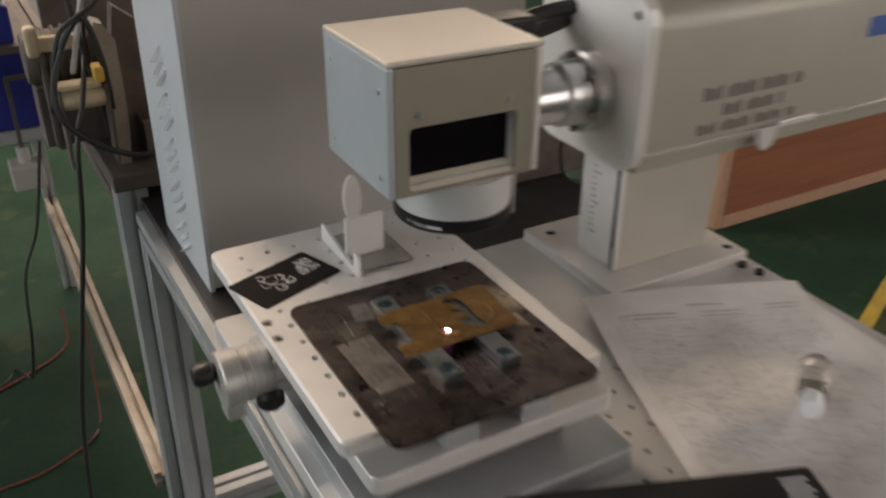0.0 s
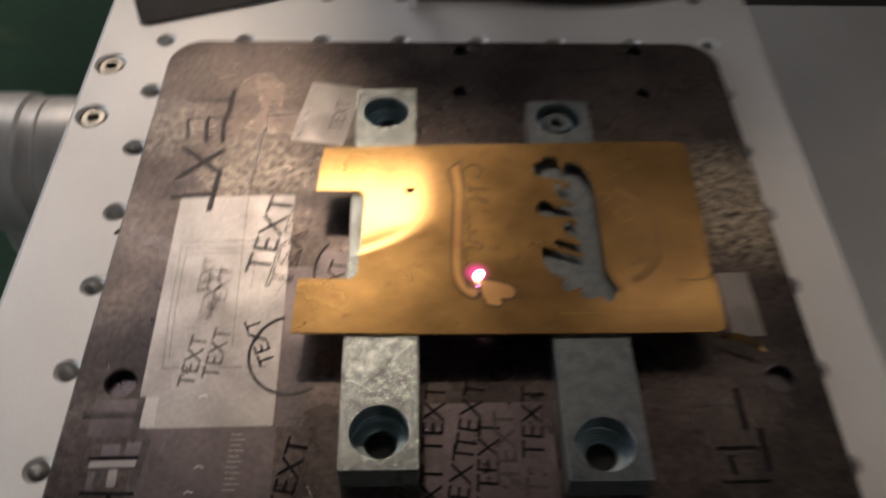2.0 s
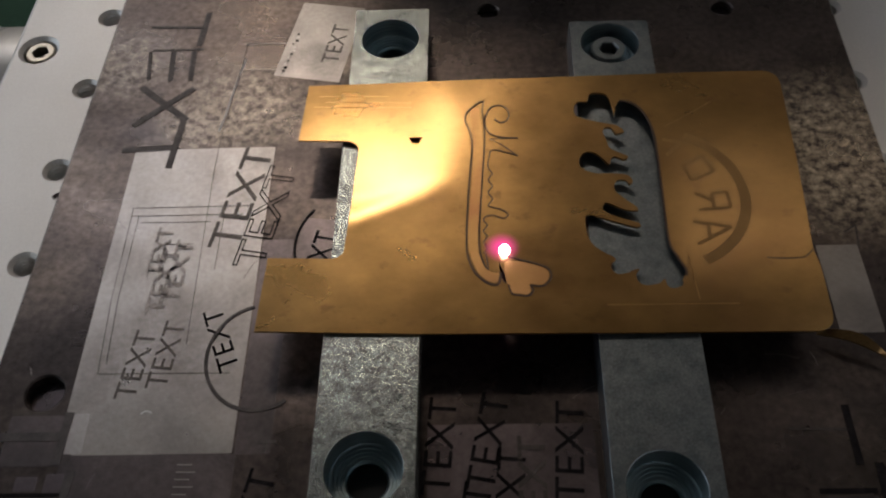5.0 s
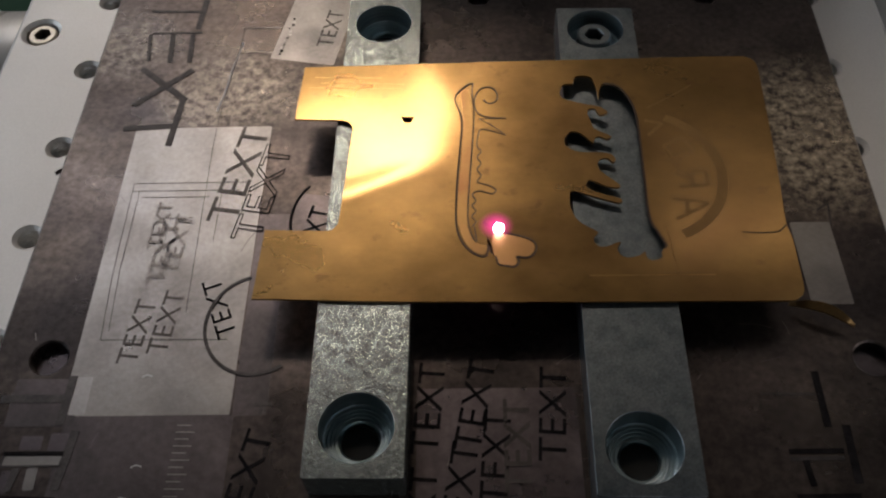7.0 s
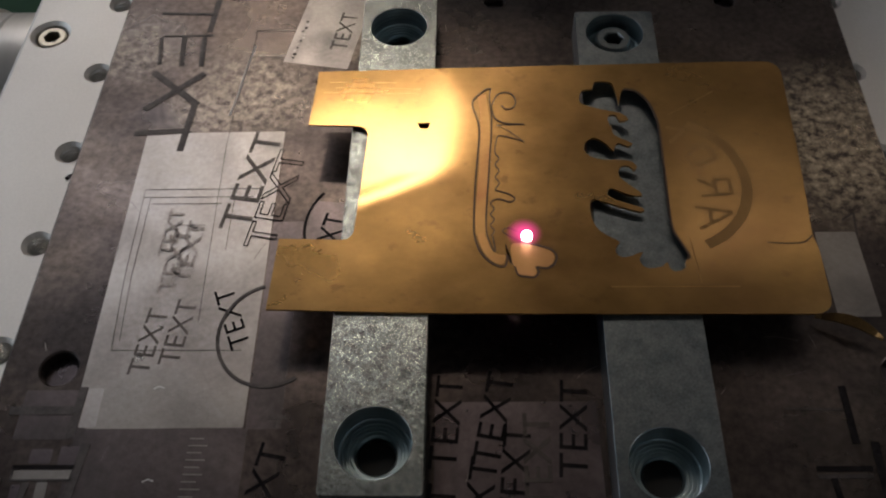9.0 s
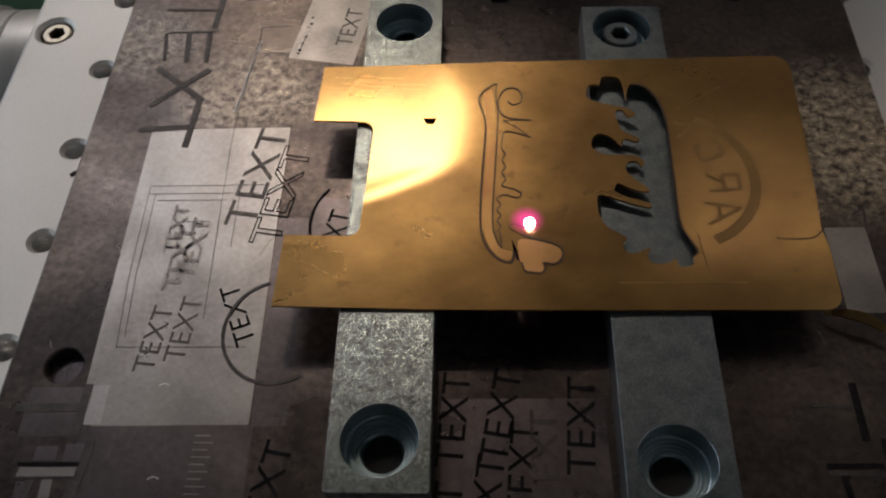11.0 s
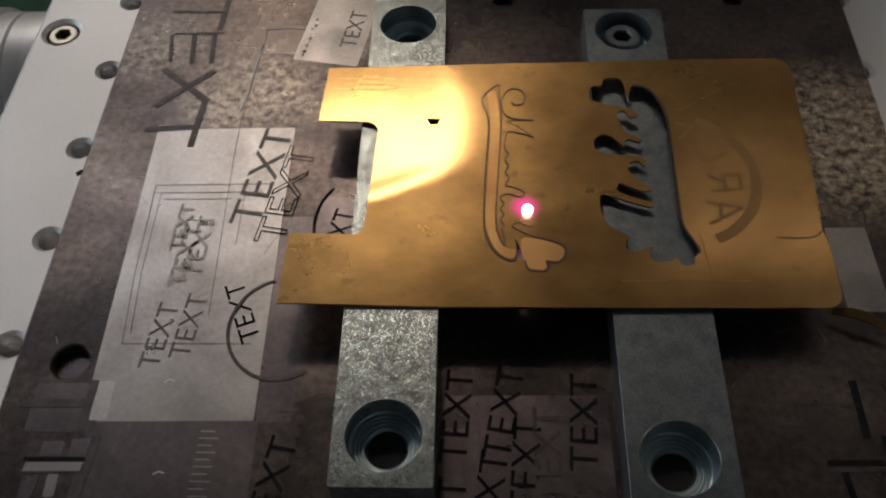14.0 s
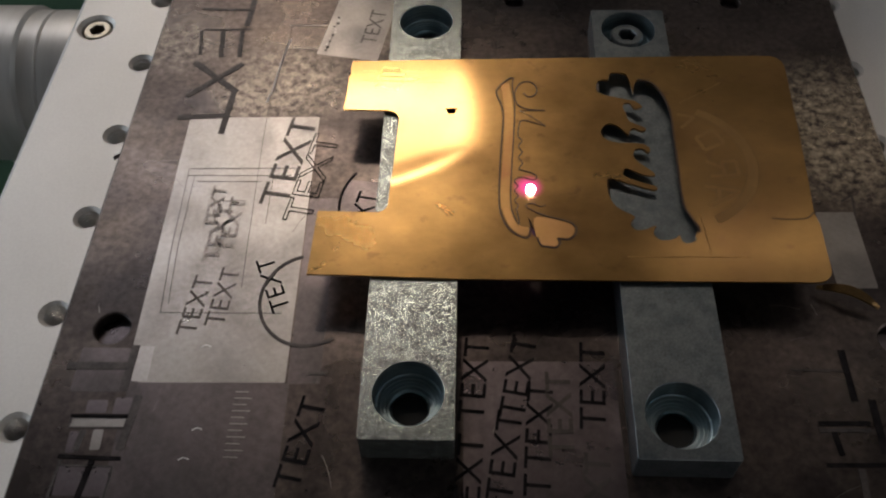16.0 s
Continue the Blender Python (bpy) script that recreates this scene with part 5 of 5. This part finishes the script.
def brass_sheet():
    t = thing("brass_sheet", "thin notched brass sheet with cut-out letters on two bars", "metal sheet", 0, 0, BRASS_Z)
    outline = mm([(-46.9, -21.9), (-17.9, -22.4), (14.9, -22.2), (50.8, -21.8)]) + [(0.0508 + 0.0032 * math.sin(radians(a)), -0.0186 - 0.0032 * math.cos(radians(a))) for a in range(0, 91, 18)] \
        + mm([(54.2, -8.0), (53.6, -4.9), (54.3, 4.0), (55.1, 16.8), (56.0, 36.5)]) + [(0.0528 + 0.0032 * math.cos(radians(a)), 0.0388 + 0.0032 * math.sin(radians(a))) for a in range(0, 91, 18)] \
        + mm([(44.5, 41.9), (-4.5, 40.4), (-43.7, 38.9), (-44.2, 23.2)]) + [(-0.0344 + 0.0028 * math.sin(radians(a)), 0.0201 + 0.0028 * math.cos(radians(a))) for a in range(0, 91, 15)] \
        + mm([(-31.9, 8), (-32.4, -3)]) + [(-0.0348 + 0.0024 * math.cos(radians(a)), -0.0040 - 0.0024 * math.sin(radians(a))) for a in range(0, 91, 15)] + mm([(-46.6, -6.2)])
    spine = [(12.5, 31.0), (13.0, 33.0), (14.1, 33.5), (15.3, 33.4), (15.8, 35.2), (16.7, 35.9), (19.0, 35.7), (19.8, 34.6), (20.4, 31.1), (20.6, 28.9), (21.1, 31.9), (22.0, 33.6), (23.6, 33.4), (25.2, 32.4), (26.7, 29.9),
             (27.8, 26.2), (28.2, 21.5), (28.0, 10.2), (27.8, -2.3), (28.9, -6.2), (30.2, -9.3)]
    scrolls = [(29.2, -11.1), (29.2, -12.3), (27.4, -13.1), (26.3, -12.4), (26.1, -10.9), (25.1, -11.9), (22.8, -12.4), (21.4, -11.7), (21.0, -10.2), (21.8, -8.8), (20.6, -9.1), (19.8, -9.6), (17.9, -10.0), (16.8, -9.0), (16.9, -7.7), (17.7, -6.5),
               (16.0, -5.3), (14.2, -3.9), (13.2, -2.0), (12.8, 0.5)]
    fingers = [(12.9, 2.8), (13.6, 3.7), (17.9, 2.1), (22.3, 0.6), (22.8, 1.6), (19.1, 3.0), (16.4, 4.5), (16.5, 5.8), (17.3, 6.5), (20.3, 4.8), (22.9, 4.6), (22.5, 5.7), (21.0, 7.1), (19.3, 9.0), (18.9, 10.4), (19.6, 12.0), (21.2, 12.1), (22.0, 11.0), (22.7, 11.9)]
    curls = [(21.8, 13.3), (19.4, 13.8), (16.0, 13.8), (13.6, 14.7), (12.6, 16.4), (13.0, 18.3), (14.3, 19.5), (15.9, 19.1), (17.4, 17.5), (18.4, 16.0), (18.9, 17.5), (19.8, 18.2), (21.4, 17.3), (22.4, 18.1), (21.0, 19.1), (18.9, 20.4),
             (18.5, 22.4), (17.9, 24.6), (18.4, 26.0), (19.7, 25.9), (20.4, 24.2), (22.2, 24.9), (20.9, 26.5), (18.3, 27.3), (14.2, 28.5), (12.7, 29.6)]
    cut = [(p.x, p.y) for p in spline(mm(spine + scrolls + fingers + curls), 2, True)]
    gap = mm([(-3.7, -7.1), (-3.3, -10.4), (-2.9, -11.6), (-2.0, -12.2), (-2.6, -10.0)])
    mark = mm([(-21.6, 23.8), (-18.8, 23.8), (-19.3, 22.1), (-20.8, 22.1)])
    sheet = part("sheet", slab(outline, 0.0, 0.00045, [(cut, None), (gap, None), (mark, None)]), BRASS, t)
    z = 0.00045
    edge = spine[11:] + [(29.8, -10.2)]
    # shadow along the right side of the cut-out, painted as a dark ribbon
    part("cut_edge", ribbon(spline(mm(edge), 4), 0.0005, z, 0.00004), BRASS_SCORCH, t, "dark line for the shade along the cut-out's right edge")
    stem = [(-6.1, 33.5), (-7.4, 33.3), (-10.1, 29.5), (-9.0, 24.8), (-8.6, 21.0), (-8.9, 15.4), (-9.4, 6.7), (-9.6, -1.6), (-9.4, -5.6), (-8.2, -9.2), (-6.4, -11.4), (-4.6, -12.3), (-3.6, -11.8), (-3.4, -9.6)]
    heart = [(-2.0, -12.2), (-1.4, -14.1), (0.2, -14.5), (1.5, -14.6), (2.4, -13.5), (2.1, -12.4), (3.9, -12.6), (5.2, -11.7), (5.8, -10.1), (5.1, -8.6), (3.0, -7.6), (-0.1, -6.7), (-2.2, -5.7)]
    inner = [(-6.3, 33.5), (-6.5, 30.5), (-6.1, 25.6), (-6.2, 20.1), (-6.6, 12.5), (-7.2, 1.1), (-7.2, -4.3), (-6.4, -7.5), (-5.6, -8.9), (-6.0, -5.4)]
    curl = [(-4.0, 28.7), (-3.0, 27.6), (-1.6, 28.1), (-1.0, 29.7), (-1.6, 31.7), (-3.1, 32.5), (-4.8, 31.8), (-5.9, 29.3), (-6.0, 27.2), (-5.2, 24.8), (-3.2, 23.6), (0.6, 23.3)]
    zig = [(0.6, 23.3), (-5.0, 23.1), (-2.5, 21.4), (0.5, 18.5)]
    wave = [(0.5, 18.5), (-1.8, 19.4), (-4.5, 20.1), (-5.2, 18.5)] + [(-5.1 + (0.45 if k % 2 else -0.35), 15.5 - 1.6 * k) for k in range(7)] + [(-4.2, 5.3), (-2.8, 4.8), (-1.7, 3.7), (-2.6, 2.8), (-4.5, 3.5), (-5.8, 3.3)] \
        + [(-6.1 + (0.4 if k % 2 else -0.35), 2.4 - 1.3 * k) for k in range(7)]
    late = [(-2.2, -5.7), (-3.9, -4.6), (-4.1, -3.9), (-2.9, -3.4), (-1.9, -4.0), (-1.0, -4.3), (-0.2, -3.9)]
    for name, pts, w, mat in (("cut_line", stem, 0.00040, BRASS_SCORCH), ("cut_line", heart, 0.00034, BRASS_SCORCH), ("cut_line", inner, 0.00032, BRASS_SCORCH), ("cut_line", curl, 0.00032, BRASS_SCORCH),
                              ("cut_line", wave, 0.00026, BRASS_SCORCH), ("cut_line", late, 0.00016, BRASS_SCORCH)):
        part(name, ribbon(spline(mm(pts), 5), w, z + 0.00002, 0.00012), mat, t, "scorched laser-cut line")
    band = [(-8.2, 31.8), (-7.6, 26.0), (-7.4, 20.5), (-7.8, 10.0), (-8.4, 0.0), (-8.2, -5.0), (-7.0, -8.6), (-5.2, -10.8)]
    part("heat_tint", ribbon(spline(mm(band[:6]), 6), 0.0019, z, 0.00002), BRASS_TINT, sheet, "brownish heat tint between the cut lines")
    part("cut_line", ribbon(mm(zig), 0.00026, z, 0.00006), BRASS_SCORCH, t, "scorched laser-cut line")
    arc = [(0.0272 + 0.0162 * math.cos(radians(a)), 0.0082 + 0.0165 * math.sin(radians(a))) for a in range(-66, 72, 6)]
    part("engraved_arc", ribbon(arc, 0.0018, z, 0.000006), BRASS_FAINT, sheet, "faint engraved band in an arc")
    for r in (0.0172, 0.0154):
        arc = [(0.0272 + r * math.cos(radians(a)), 0.0082 + r * 1.02 * math.sin(radians(a))) for a in range(-66, 72, 6)]
        part("engraved_arc", ribbon(arc, 0.0003, z, 0.000012), BRASS_SCRATCH, sheet, "faint engraved arc")
    for strokes in ((((33.0, -3.4), (39.8, 0.6)), ((39.8, 0.6), (32.8, 1.9)), ((35.4, -1.9), (35.6, 1.4))), (((34.4, 4.6), (40.4, 5.2)), ((40.4, 5.2), (40.2, 9.0)), ((37.4, 5.0), (37.2, 8.6)), ((40.2, 9.0), (37.2, 8.6)), ((37.4, 6.8), (34.0, 8.8))),
                    (((34.2, 12.0), (38.6, 14.2)), ((38.6, 14.2), (36.8, 18.0)), ((36.8, 18.0), (32.8, 15.6)), ((32.8, 15.6), (34.2, 12.0))), (((30.0, 18.4), (33.2, 21.8)), ((33.2, 21.8), (29.6, 22.6)))):
        letter = bmesh.new()
        for k, (a, b) in enumerate(strokes):
            add_ribbon(letter, mm((a, b)), 0.0008, z + 0.000005 * k, 0.00001)
        part("engraved_letter", letter, BRASS_SCRATCH, sheet, "faint unreadable engraved letter")
    part("slit", ribbon(spline(mm([(45.0, -6.4), (48.2, -6.6), (51.3, -6.4), (52.5, -5.8), (53.5, -4.7)]), 5), 0.00030, z, 0.00003), BRASS_SCORCH, sheet, "fine dark slit")
    for pts in (((-41.1, 35.7), (-26.4, 35.5)), ((-39.7, 34.0), (-21.4, 33.5)), ((-42.0, 32.6), (-21.4, 32.1)), ((15.3, -16.5), (38.4, -16.2)), ((30.8, -5.5), (31.7, -15.5)), ((30.4, 26.1), (35.4, 29.3), (40.7, 33.0))):
        part("scratch", ribbon(mm(pts), 0.00022, z, 0.00002), BRASS_SCRATCH, sheet, "fine straight scratch")
    flap = mm([(-2.3, -11.8), (-1.4, -13.8), (0.2, -14.2), (1.4, -14.3), (2.0, -13.4), (1.8, -12.1), (3.8, -12.3), (4.9, -11.5), (5.4, -10.1), (4.8, -8.8), (2.9, -7.9), (-0.2, -7.1), (-2.6, -7.4)])
    part("cut_flap", slab([(p.x, p.y) for p in spline(flap, 3, True)], z - 0.0002, z + 0.00006), BRASS_LIT, sheet, "cut leaf of brass, its caught light in the colour")
    tip = mm([(-3.9, -11.3), (-3.7, -9.8), (-5.0, -9.5), (-6.4, -8.2), (-7.5, -5.0), (-8.9, -5.2), (-7.8, -8.9), (-6.2, -11.0), (-4.6, -11.8)])
    part("cut_flap", slab([(p.x, p.y) for p in spline(tip, 3, True)], z - 0.0002, z + 0.00006), BRASS_LIT, sheet, "cut tongue of brass, its caught light in the colour")
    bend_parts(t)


brass_sheet()


def sliver():
    t = thing("brass_sliver", "curled sliver of cut brass beside the sheet", "offcut", 0.0590, -0.0202, PLATE_Z + 0.0002, -24)
    bm = bmesh.new()
    rows = []
    for i in range(17):
        u = i / 16 - 0.5
        w = 0.0008 * (1 - (2 * u) ** 2) + 0.0001
        zc = 0.0010 + 0.0018 * math.sin(3.0 * (u + 0.5))
        rows.append([bm.verts.new((u * 0.0120, s * w - 0.002 * u * u, zc + dz)) for s, dz in ((-1, 0), (1, 0.0006), (1, 0.0009), (-1, 0.0003))])
    for a, c in zip(rows, rows[1:]):
        wall_between(bm, a, c)
    bm.faces.new(rows[0])
    bm.faces.new(rows[-1])
    part("strip", bm, [BRASS_SCRATCH], t, "", True)


sliver()


# ---- black business card, acrylic bracket ----
def card():
    t = thing("metal_card", "black metal business card with white engraved emblem on the stage", "card", -0.0787, 0.1473, 0.8973, 20.1)
    hx, hy = 0.0425, 0.0264
    blank = part("blank", slab(rounded(-hx, hx, -hy, hy, 0.0028), 0.0, 0.0006, chamfer=0.0001), BLACK_CARD, t)
    z = 0.0006
    k = 0.0012
    cells = bmesh.new()
    rng = random.Random(4)
    for i in range(18):
        for j in range(20):
            if rng.random() < 0.58 and not (i < 6 and 12 < j) and not (i < 3 and j > 8):
                x, y = 0.0258 + (i - 8.5) * k, 0.0050 + (j - 9.5) * k
                add_box(cells, x - k * 0.48, x + k * 0.48, y - k * 0.48, y + k * 0.48, z, z + 0.00004)
    tagged(part("engraved_square", cells, WHITE_MARK, t, "mottled white engraved square"), kind="stuff")
    for n, (w, pts) in enumerate(((1.3, [(-18.1, 15.0), (-16.8, 8.0), (-14.1, 0.9), (-9.5, -4.0), (-4.4, -6.3), (1.6, -7.5), (3.6, -8.7)]), (1.3, [(-14.8, -5.2), (-15.1, -10.9), (-12.7, -14.0), (-7.9, -12.4), (-7.8, -9.1), (-10.8, -8.7)]),
                   (1.2, [(-16.8, 18.9), (-12.5, 18.9), (-12.2, 12.9), (-16.3, 10.9), (-18.1, 15.0)]), (0.7, [(-20.6, 7.5), (-22.2, -0.9), (-15.5, -1.9)]), (1.1, [(1.3, 10.3), (-0.9, 0.2), (-3.5, -9.3)]),
                   (1.1, [(-3.0, 10.3), (1.1, 8.9), (2.1, 3.7), (-4.0, 0.5)]), (1.2, [(4.6, 0.4), (6.0, -3.2), (4.3, -8.5), (-0.8, -9.2), (-0.7, -3.8), (3.0, -2.6)]), (0.6, [(-11.5, 13.8), (-3.8, 11.4), (-7.2, 0.9), (-12.5, 2.0)]))):
        part("emblem_stroke", ribbon(spline(mm(pts), 5), w / 1000, z + 0.00002 * n, 0.00004), WHITE_MARK, blank, "white scrolled emblem stroke")



card()


def acrylic():
    t = thing("acrylic_bracket", "white translucent acrylic bracket with a thin upright fin", "bracket", -0.010, 0.147, 0.8973)
    part("base_plate", box(-0.0085, 0.045, -0.024, 0.050, 0.0, 0.003, 0.0004), CLEAR, t, "clear acrylic base plate")
    wall = [(-0.028, 0.0), (0.055, 0.0), (0.055, 0.0155), (0.045, 0.0160), (0.028, 0.0125), (0.010, 0.0085), (-0.010, 0.0060), (-0.0175, 0.0060), (-0.019, 0.0200), (-0.024, 0.0215), (-0.028, 0.0190)]
    part("side_wall", prism(wall, "x", -0.0115, -0.0085), ACRYLIC, t, "low curved side wall")
    part("upright", box(-0.0085, 0.0290, 0.003, 0.007, 0.003, 0.0415, 0.0006), ACRYLIC, t, "frosted upright plate")
    part("brace", prism([(0.007, 0.003), (0.040, 0.003), (0.040, 0.010), (0.007, 0.030)], "x", 0.026, 0.029), ACRYLIC, t)
    fin = prism([(0.0085 * math.cos(a * math.pi / 12), 0.0610 + 0.0215 * math.sin(a * math.pi / 12)) for a in range(24)], "y", 0.0035, 0.0065)
    part("fin", fin, ACRYLIC, t, "thin rounded upright fin", True)


acrylic()


# ---- papers and what lies on them ----
def sheet_of_paper(name, label, corner, rz, w, h, z, rows, seed):
    """A sheet that sags over the edge of the raised plate, with printed bars in rows."""
    t = thing(name, label, "paper", corner[0], corner[1], 0.0, rz, "printed papers")
    m = pose(corner[0], corner[1], 0, 0, 0, rz)
    rng = random.Random(seed)

    def height(u, v):
        p = m @ Vector((u, v, 0))
        a = min(1, max(0, (p.x - 0.165) / 0.075)) * min(1, max(0, (p.y + 0.01) / 0.100))
        a = a * a * (3 - 2 * a)
        return z + 0.0135 * a + 0.0012 * math.sin(9 * u + seed) * math.sin(13 * v) ** 2 + 0.003 * max(0, 1 - abs(p.y - 0.05) / 0.05) * (1 - a)

    bm = bmesh.new()
    nu, nv = 18, 24
    top = [[bm.verts.new((w * i / nu, -h * j / nv, height(w * i / nu, -h * j / nv))) for j in range(nv + 1)] for i in range(nu + 1)]
    for i in range(nu):
        for j in range(nv):
            bm.faces.new((top[i][j], top[i][j + 1], top[i + 1][j + 1], top[i + 1][j]))
    r = bmesh.ops.extrude_face_region(bm, geom=bm.faces[:])
    bmesh.ops.translate(bm, vec=(0, 0, -0.0002), verts=[v for v in r["geom"] if isinstance(v, bmesh.types.BMVert)])
    leaf = part("sheet", bm, PAPER, t, "", True)
    if not rows:
        return
    print_bm = bmesh.new()

    def mark(u0, u1, v, th):
        n = max(1, int((u1 - u0) / 0.006))
        for k in range(n):
            ends = (u0 + (u1 - u0) * k / n, u0 + (u1 - u0) * (k + 1) / n)
            print_bm.faces.new([print_bm.verts.new((u, v + s * th / 2, height(u, v) + 0.0006)) for u, s in ((ends[0], -1), (ends[1], -1), (ends[1], 1), (ends[0], 1))])

    def dashes(u0, u1, v, th):
        u = u0
        while u < u1:
            ln = rng.uniform(0.0016, 0.0038)
            mark(u, min(u + ln, u1), v + rng.uniform(-0.0003, 0.0003), th)
            u += ln + rng.uniform(0.0006, 0.0022)

    dashes(w * 0.42, w * 0.58, -0.030, 0.003)
    for v in (-0.040, -0.046):
        dashes(w * 0.10, w * 0.34, v, 0.0022)
        dashes(w * 0.46, w * 0.66, v, 0.0020)
        dashes(w * 0.76, w * 0.92, v + 0.006, 0.0020)
    v = -0.054
    while v > -h + 0.02:
        u = w * 0.08
        while u < w * 0.9:
            ln = rng.uniform(0.004, 0.016)
            if rng.random() < 0.42:
                dashes(u, min(u + ln, w * 0.92), v, 0.0015)
            u += ln + 0.004
        v -= 0.0075
    tagged(part("print_block", print_bm, PAPER_INK, t, "unreadable grey print in rows"), kind="stuff")
    for k in range(int((h - 0.07) / 0.0075)):
        vv = -0.0503 - 0.0075 * k
        rule = bmesh.new()
        rows_of = [[rule.verts.new((w * (0.07 + 0.86 * n / 12), vv + e * 0.00018, height(w * (0.07 + 0.86 * n / 12), vv) + 0.0005)) for e in (-1, 1)] for n in range(13)]
        for p, q in zip(rows_of, rows_of[1:]):
            rule.faces.new((p[0], q[0], q[1], p[1]))
        part("table_rule", rule, PAPER_INK, leaf)
    for f in (0.07, 0.24, 0.40, 0.55, 0.70, 0.82, 0.93):
        rule = bmesh.new()
        rows_of = [[rule.verts.new((w * f + e * 0.00018, -0.0503 - (h - 0.07) * n / 24, height(w * f, -0.0503 - (h - 0.07) * n / 24) + 0.0005)) for e in (-1, 1)] for n in range(25)]
        for p, q in zip(rows_of, rows_of[1:]):
            rule.faces.new((p[0], q[0], q[1], p[1]))
        part("table_rule", rule, PAPER_INK, leaf)


sheet_of_paper("paper_sheet", "white printed form sheet draped over the column foot", (0.2196, 0.1030), -17.8, 0.242, 0.308, 0.8018, True, 3)
sheet_of_paper("paper_sheet", "white sheet lying under the printed form", (0.2155, 0.0890), -16.2, 0.242, 0.308, 0.8006, False, 5)
sheet_of_paper("paper_sheet", "white printed sheet peeking out below the form", (0.345, 0.030), -4, 0.10, 0.21, 0.7997, False, 8)


def bottle():
    t = thing("small_bottle", "clear plastic bottle with a white cap lying on papers", "bottle", 0.281, -0.134, 0.8165, 37)
    part("body", lathe([(0.0, 0.012), (0.008, 0.012), (0.0135, 0.020), (0.0135, 0.062), (0.011, 0.066), (0.0, 0.066)], (0, 0, 0), "x", 32), CLEAR, t, "", True)
    part("cap", lathe([(0.0, -0.008), (0.0085, -0.008), (0.0095, -0.006), (0.0095, 0.011), (0.0, 0.011)], (0, 0, 0), "x", 24), WHITE_PLASTIC, t, "white screw cap", True)


bottle()


def black_box():
    t = thing("black_case", "flat black case with small white print on the papers", "case", 0.2150, -0.1870, 0.8036, -21)
    part("shell", slab(rounded(-0.24, 0.0, -0.16, 0.0, 0.003, 3), 0.0, 0.0165, chamfer=0.001), BLACK, t)
    for i in range(4):
        part("printed_bar", box(-0.030, -0.008 - 0.003 * (i % 2), -0.014 - 0.006 * i, -0.011 - 0.006 * i, 0.0165, 0.0167), WHITE_PRINT, t, "small unreadable white print")


black_box()


# ---- the laser spark ----
def spark():
    t = thing("laser_spark", "white-hot laser spark with a pink bloom disc on the brass", "spark", -0.0026, -0.0034, BRASS_Z + 0.00105)
    bm = bmesh.new()
    bmesh.ops.create_icosphere(bm, subdivisions=3, radius=0.00100)
    bmesh.ops.translate(bm, vec=(0, 0, 0.0003), verts=bm.verts[:])
    part("core", bm, SPARK, t, "white-hot core", True)
    # flat glowing disc that stands for the bloom round the core
    part("plume", lathe([(0.0, 0.00002), (0.0046, 0.00002), (0.0046, 0.00003), (0.0, 0.00003)], (0, 0, 0), "z", 32), SPARK_HALO, t, "pink glow disc for the bloom round the spark", True)
    # unseen glow added under the sheet to tint the plate violet
    under = bmesh.new()
    bmesh.ops.create_icosphere(under, subdivisions=2, radius=0.0007)
    bmesh.ops.translate(under, vec=(0, 0, -0.0030), verts=under.verts[:])
    part("under_jet", under, SPARK_VIOLET, t, "violet glow added below the cut sheet", True)
    return t


SPARK_THING = spark()


def motions():
    z = BRASS_Z + 0.00105
    rows = [(0, -2.9, -6.3), (1, -3.0, -6.1), (1.6, -2.9, -5.9), (2.5, -3.8, -5.6), (3.5, -3.0, -4.6), (4.2, -2.7, -4.9), (6.5, -2.0, -6.0), (7, -1.4, -6.3), (8, -0.3, -6.3), (9.5, 0.4, -5.4), (11, -0.4, -3.8),
            (12.5, -0.2, -2.1), (13.5, -0.9, -1.3), (14.5, -1.7, -0.7), (15, -2.2, -0.6), (16, -3.2, -0.4)]
    walk(SPARK_THING, [(s, pose(x / 1000, y / 1000, z)) for s, x, y in rows])


motions()
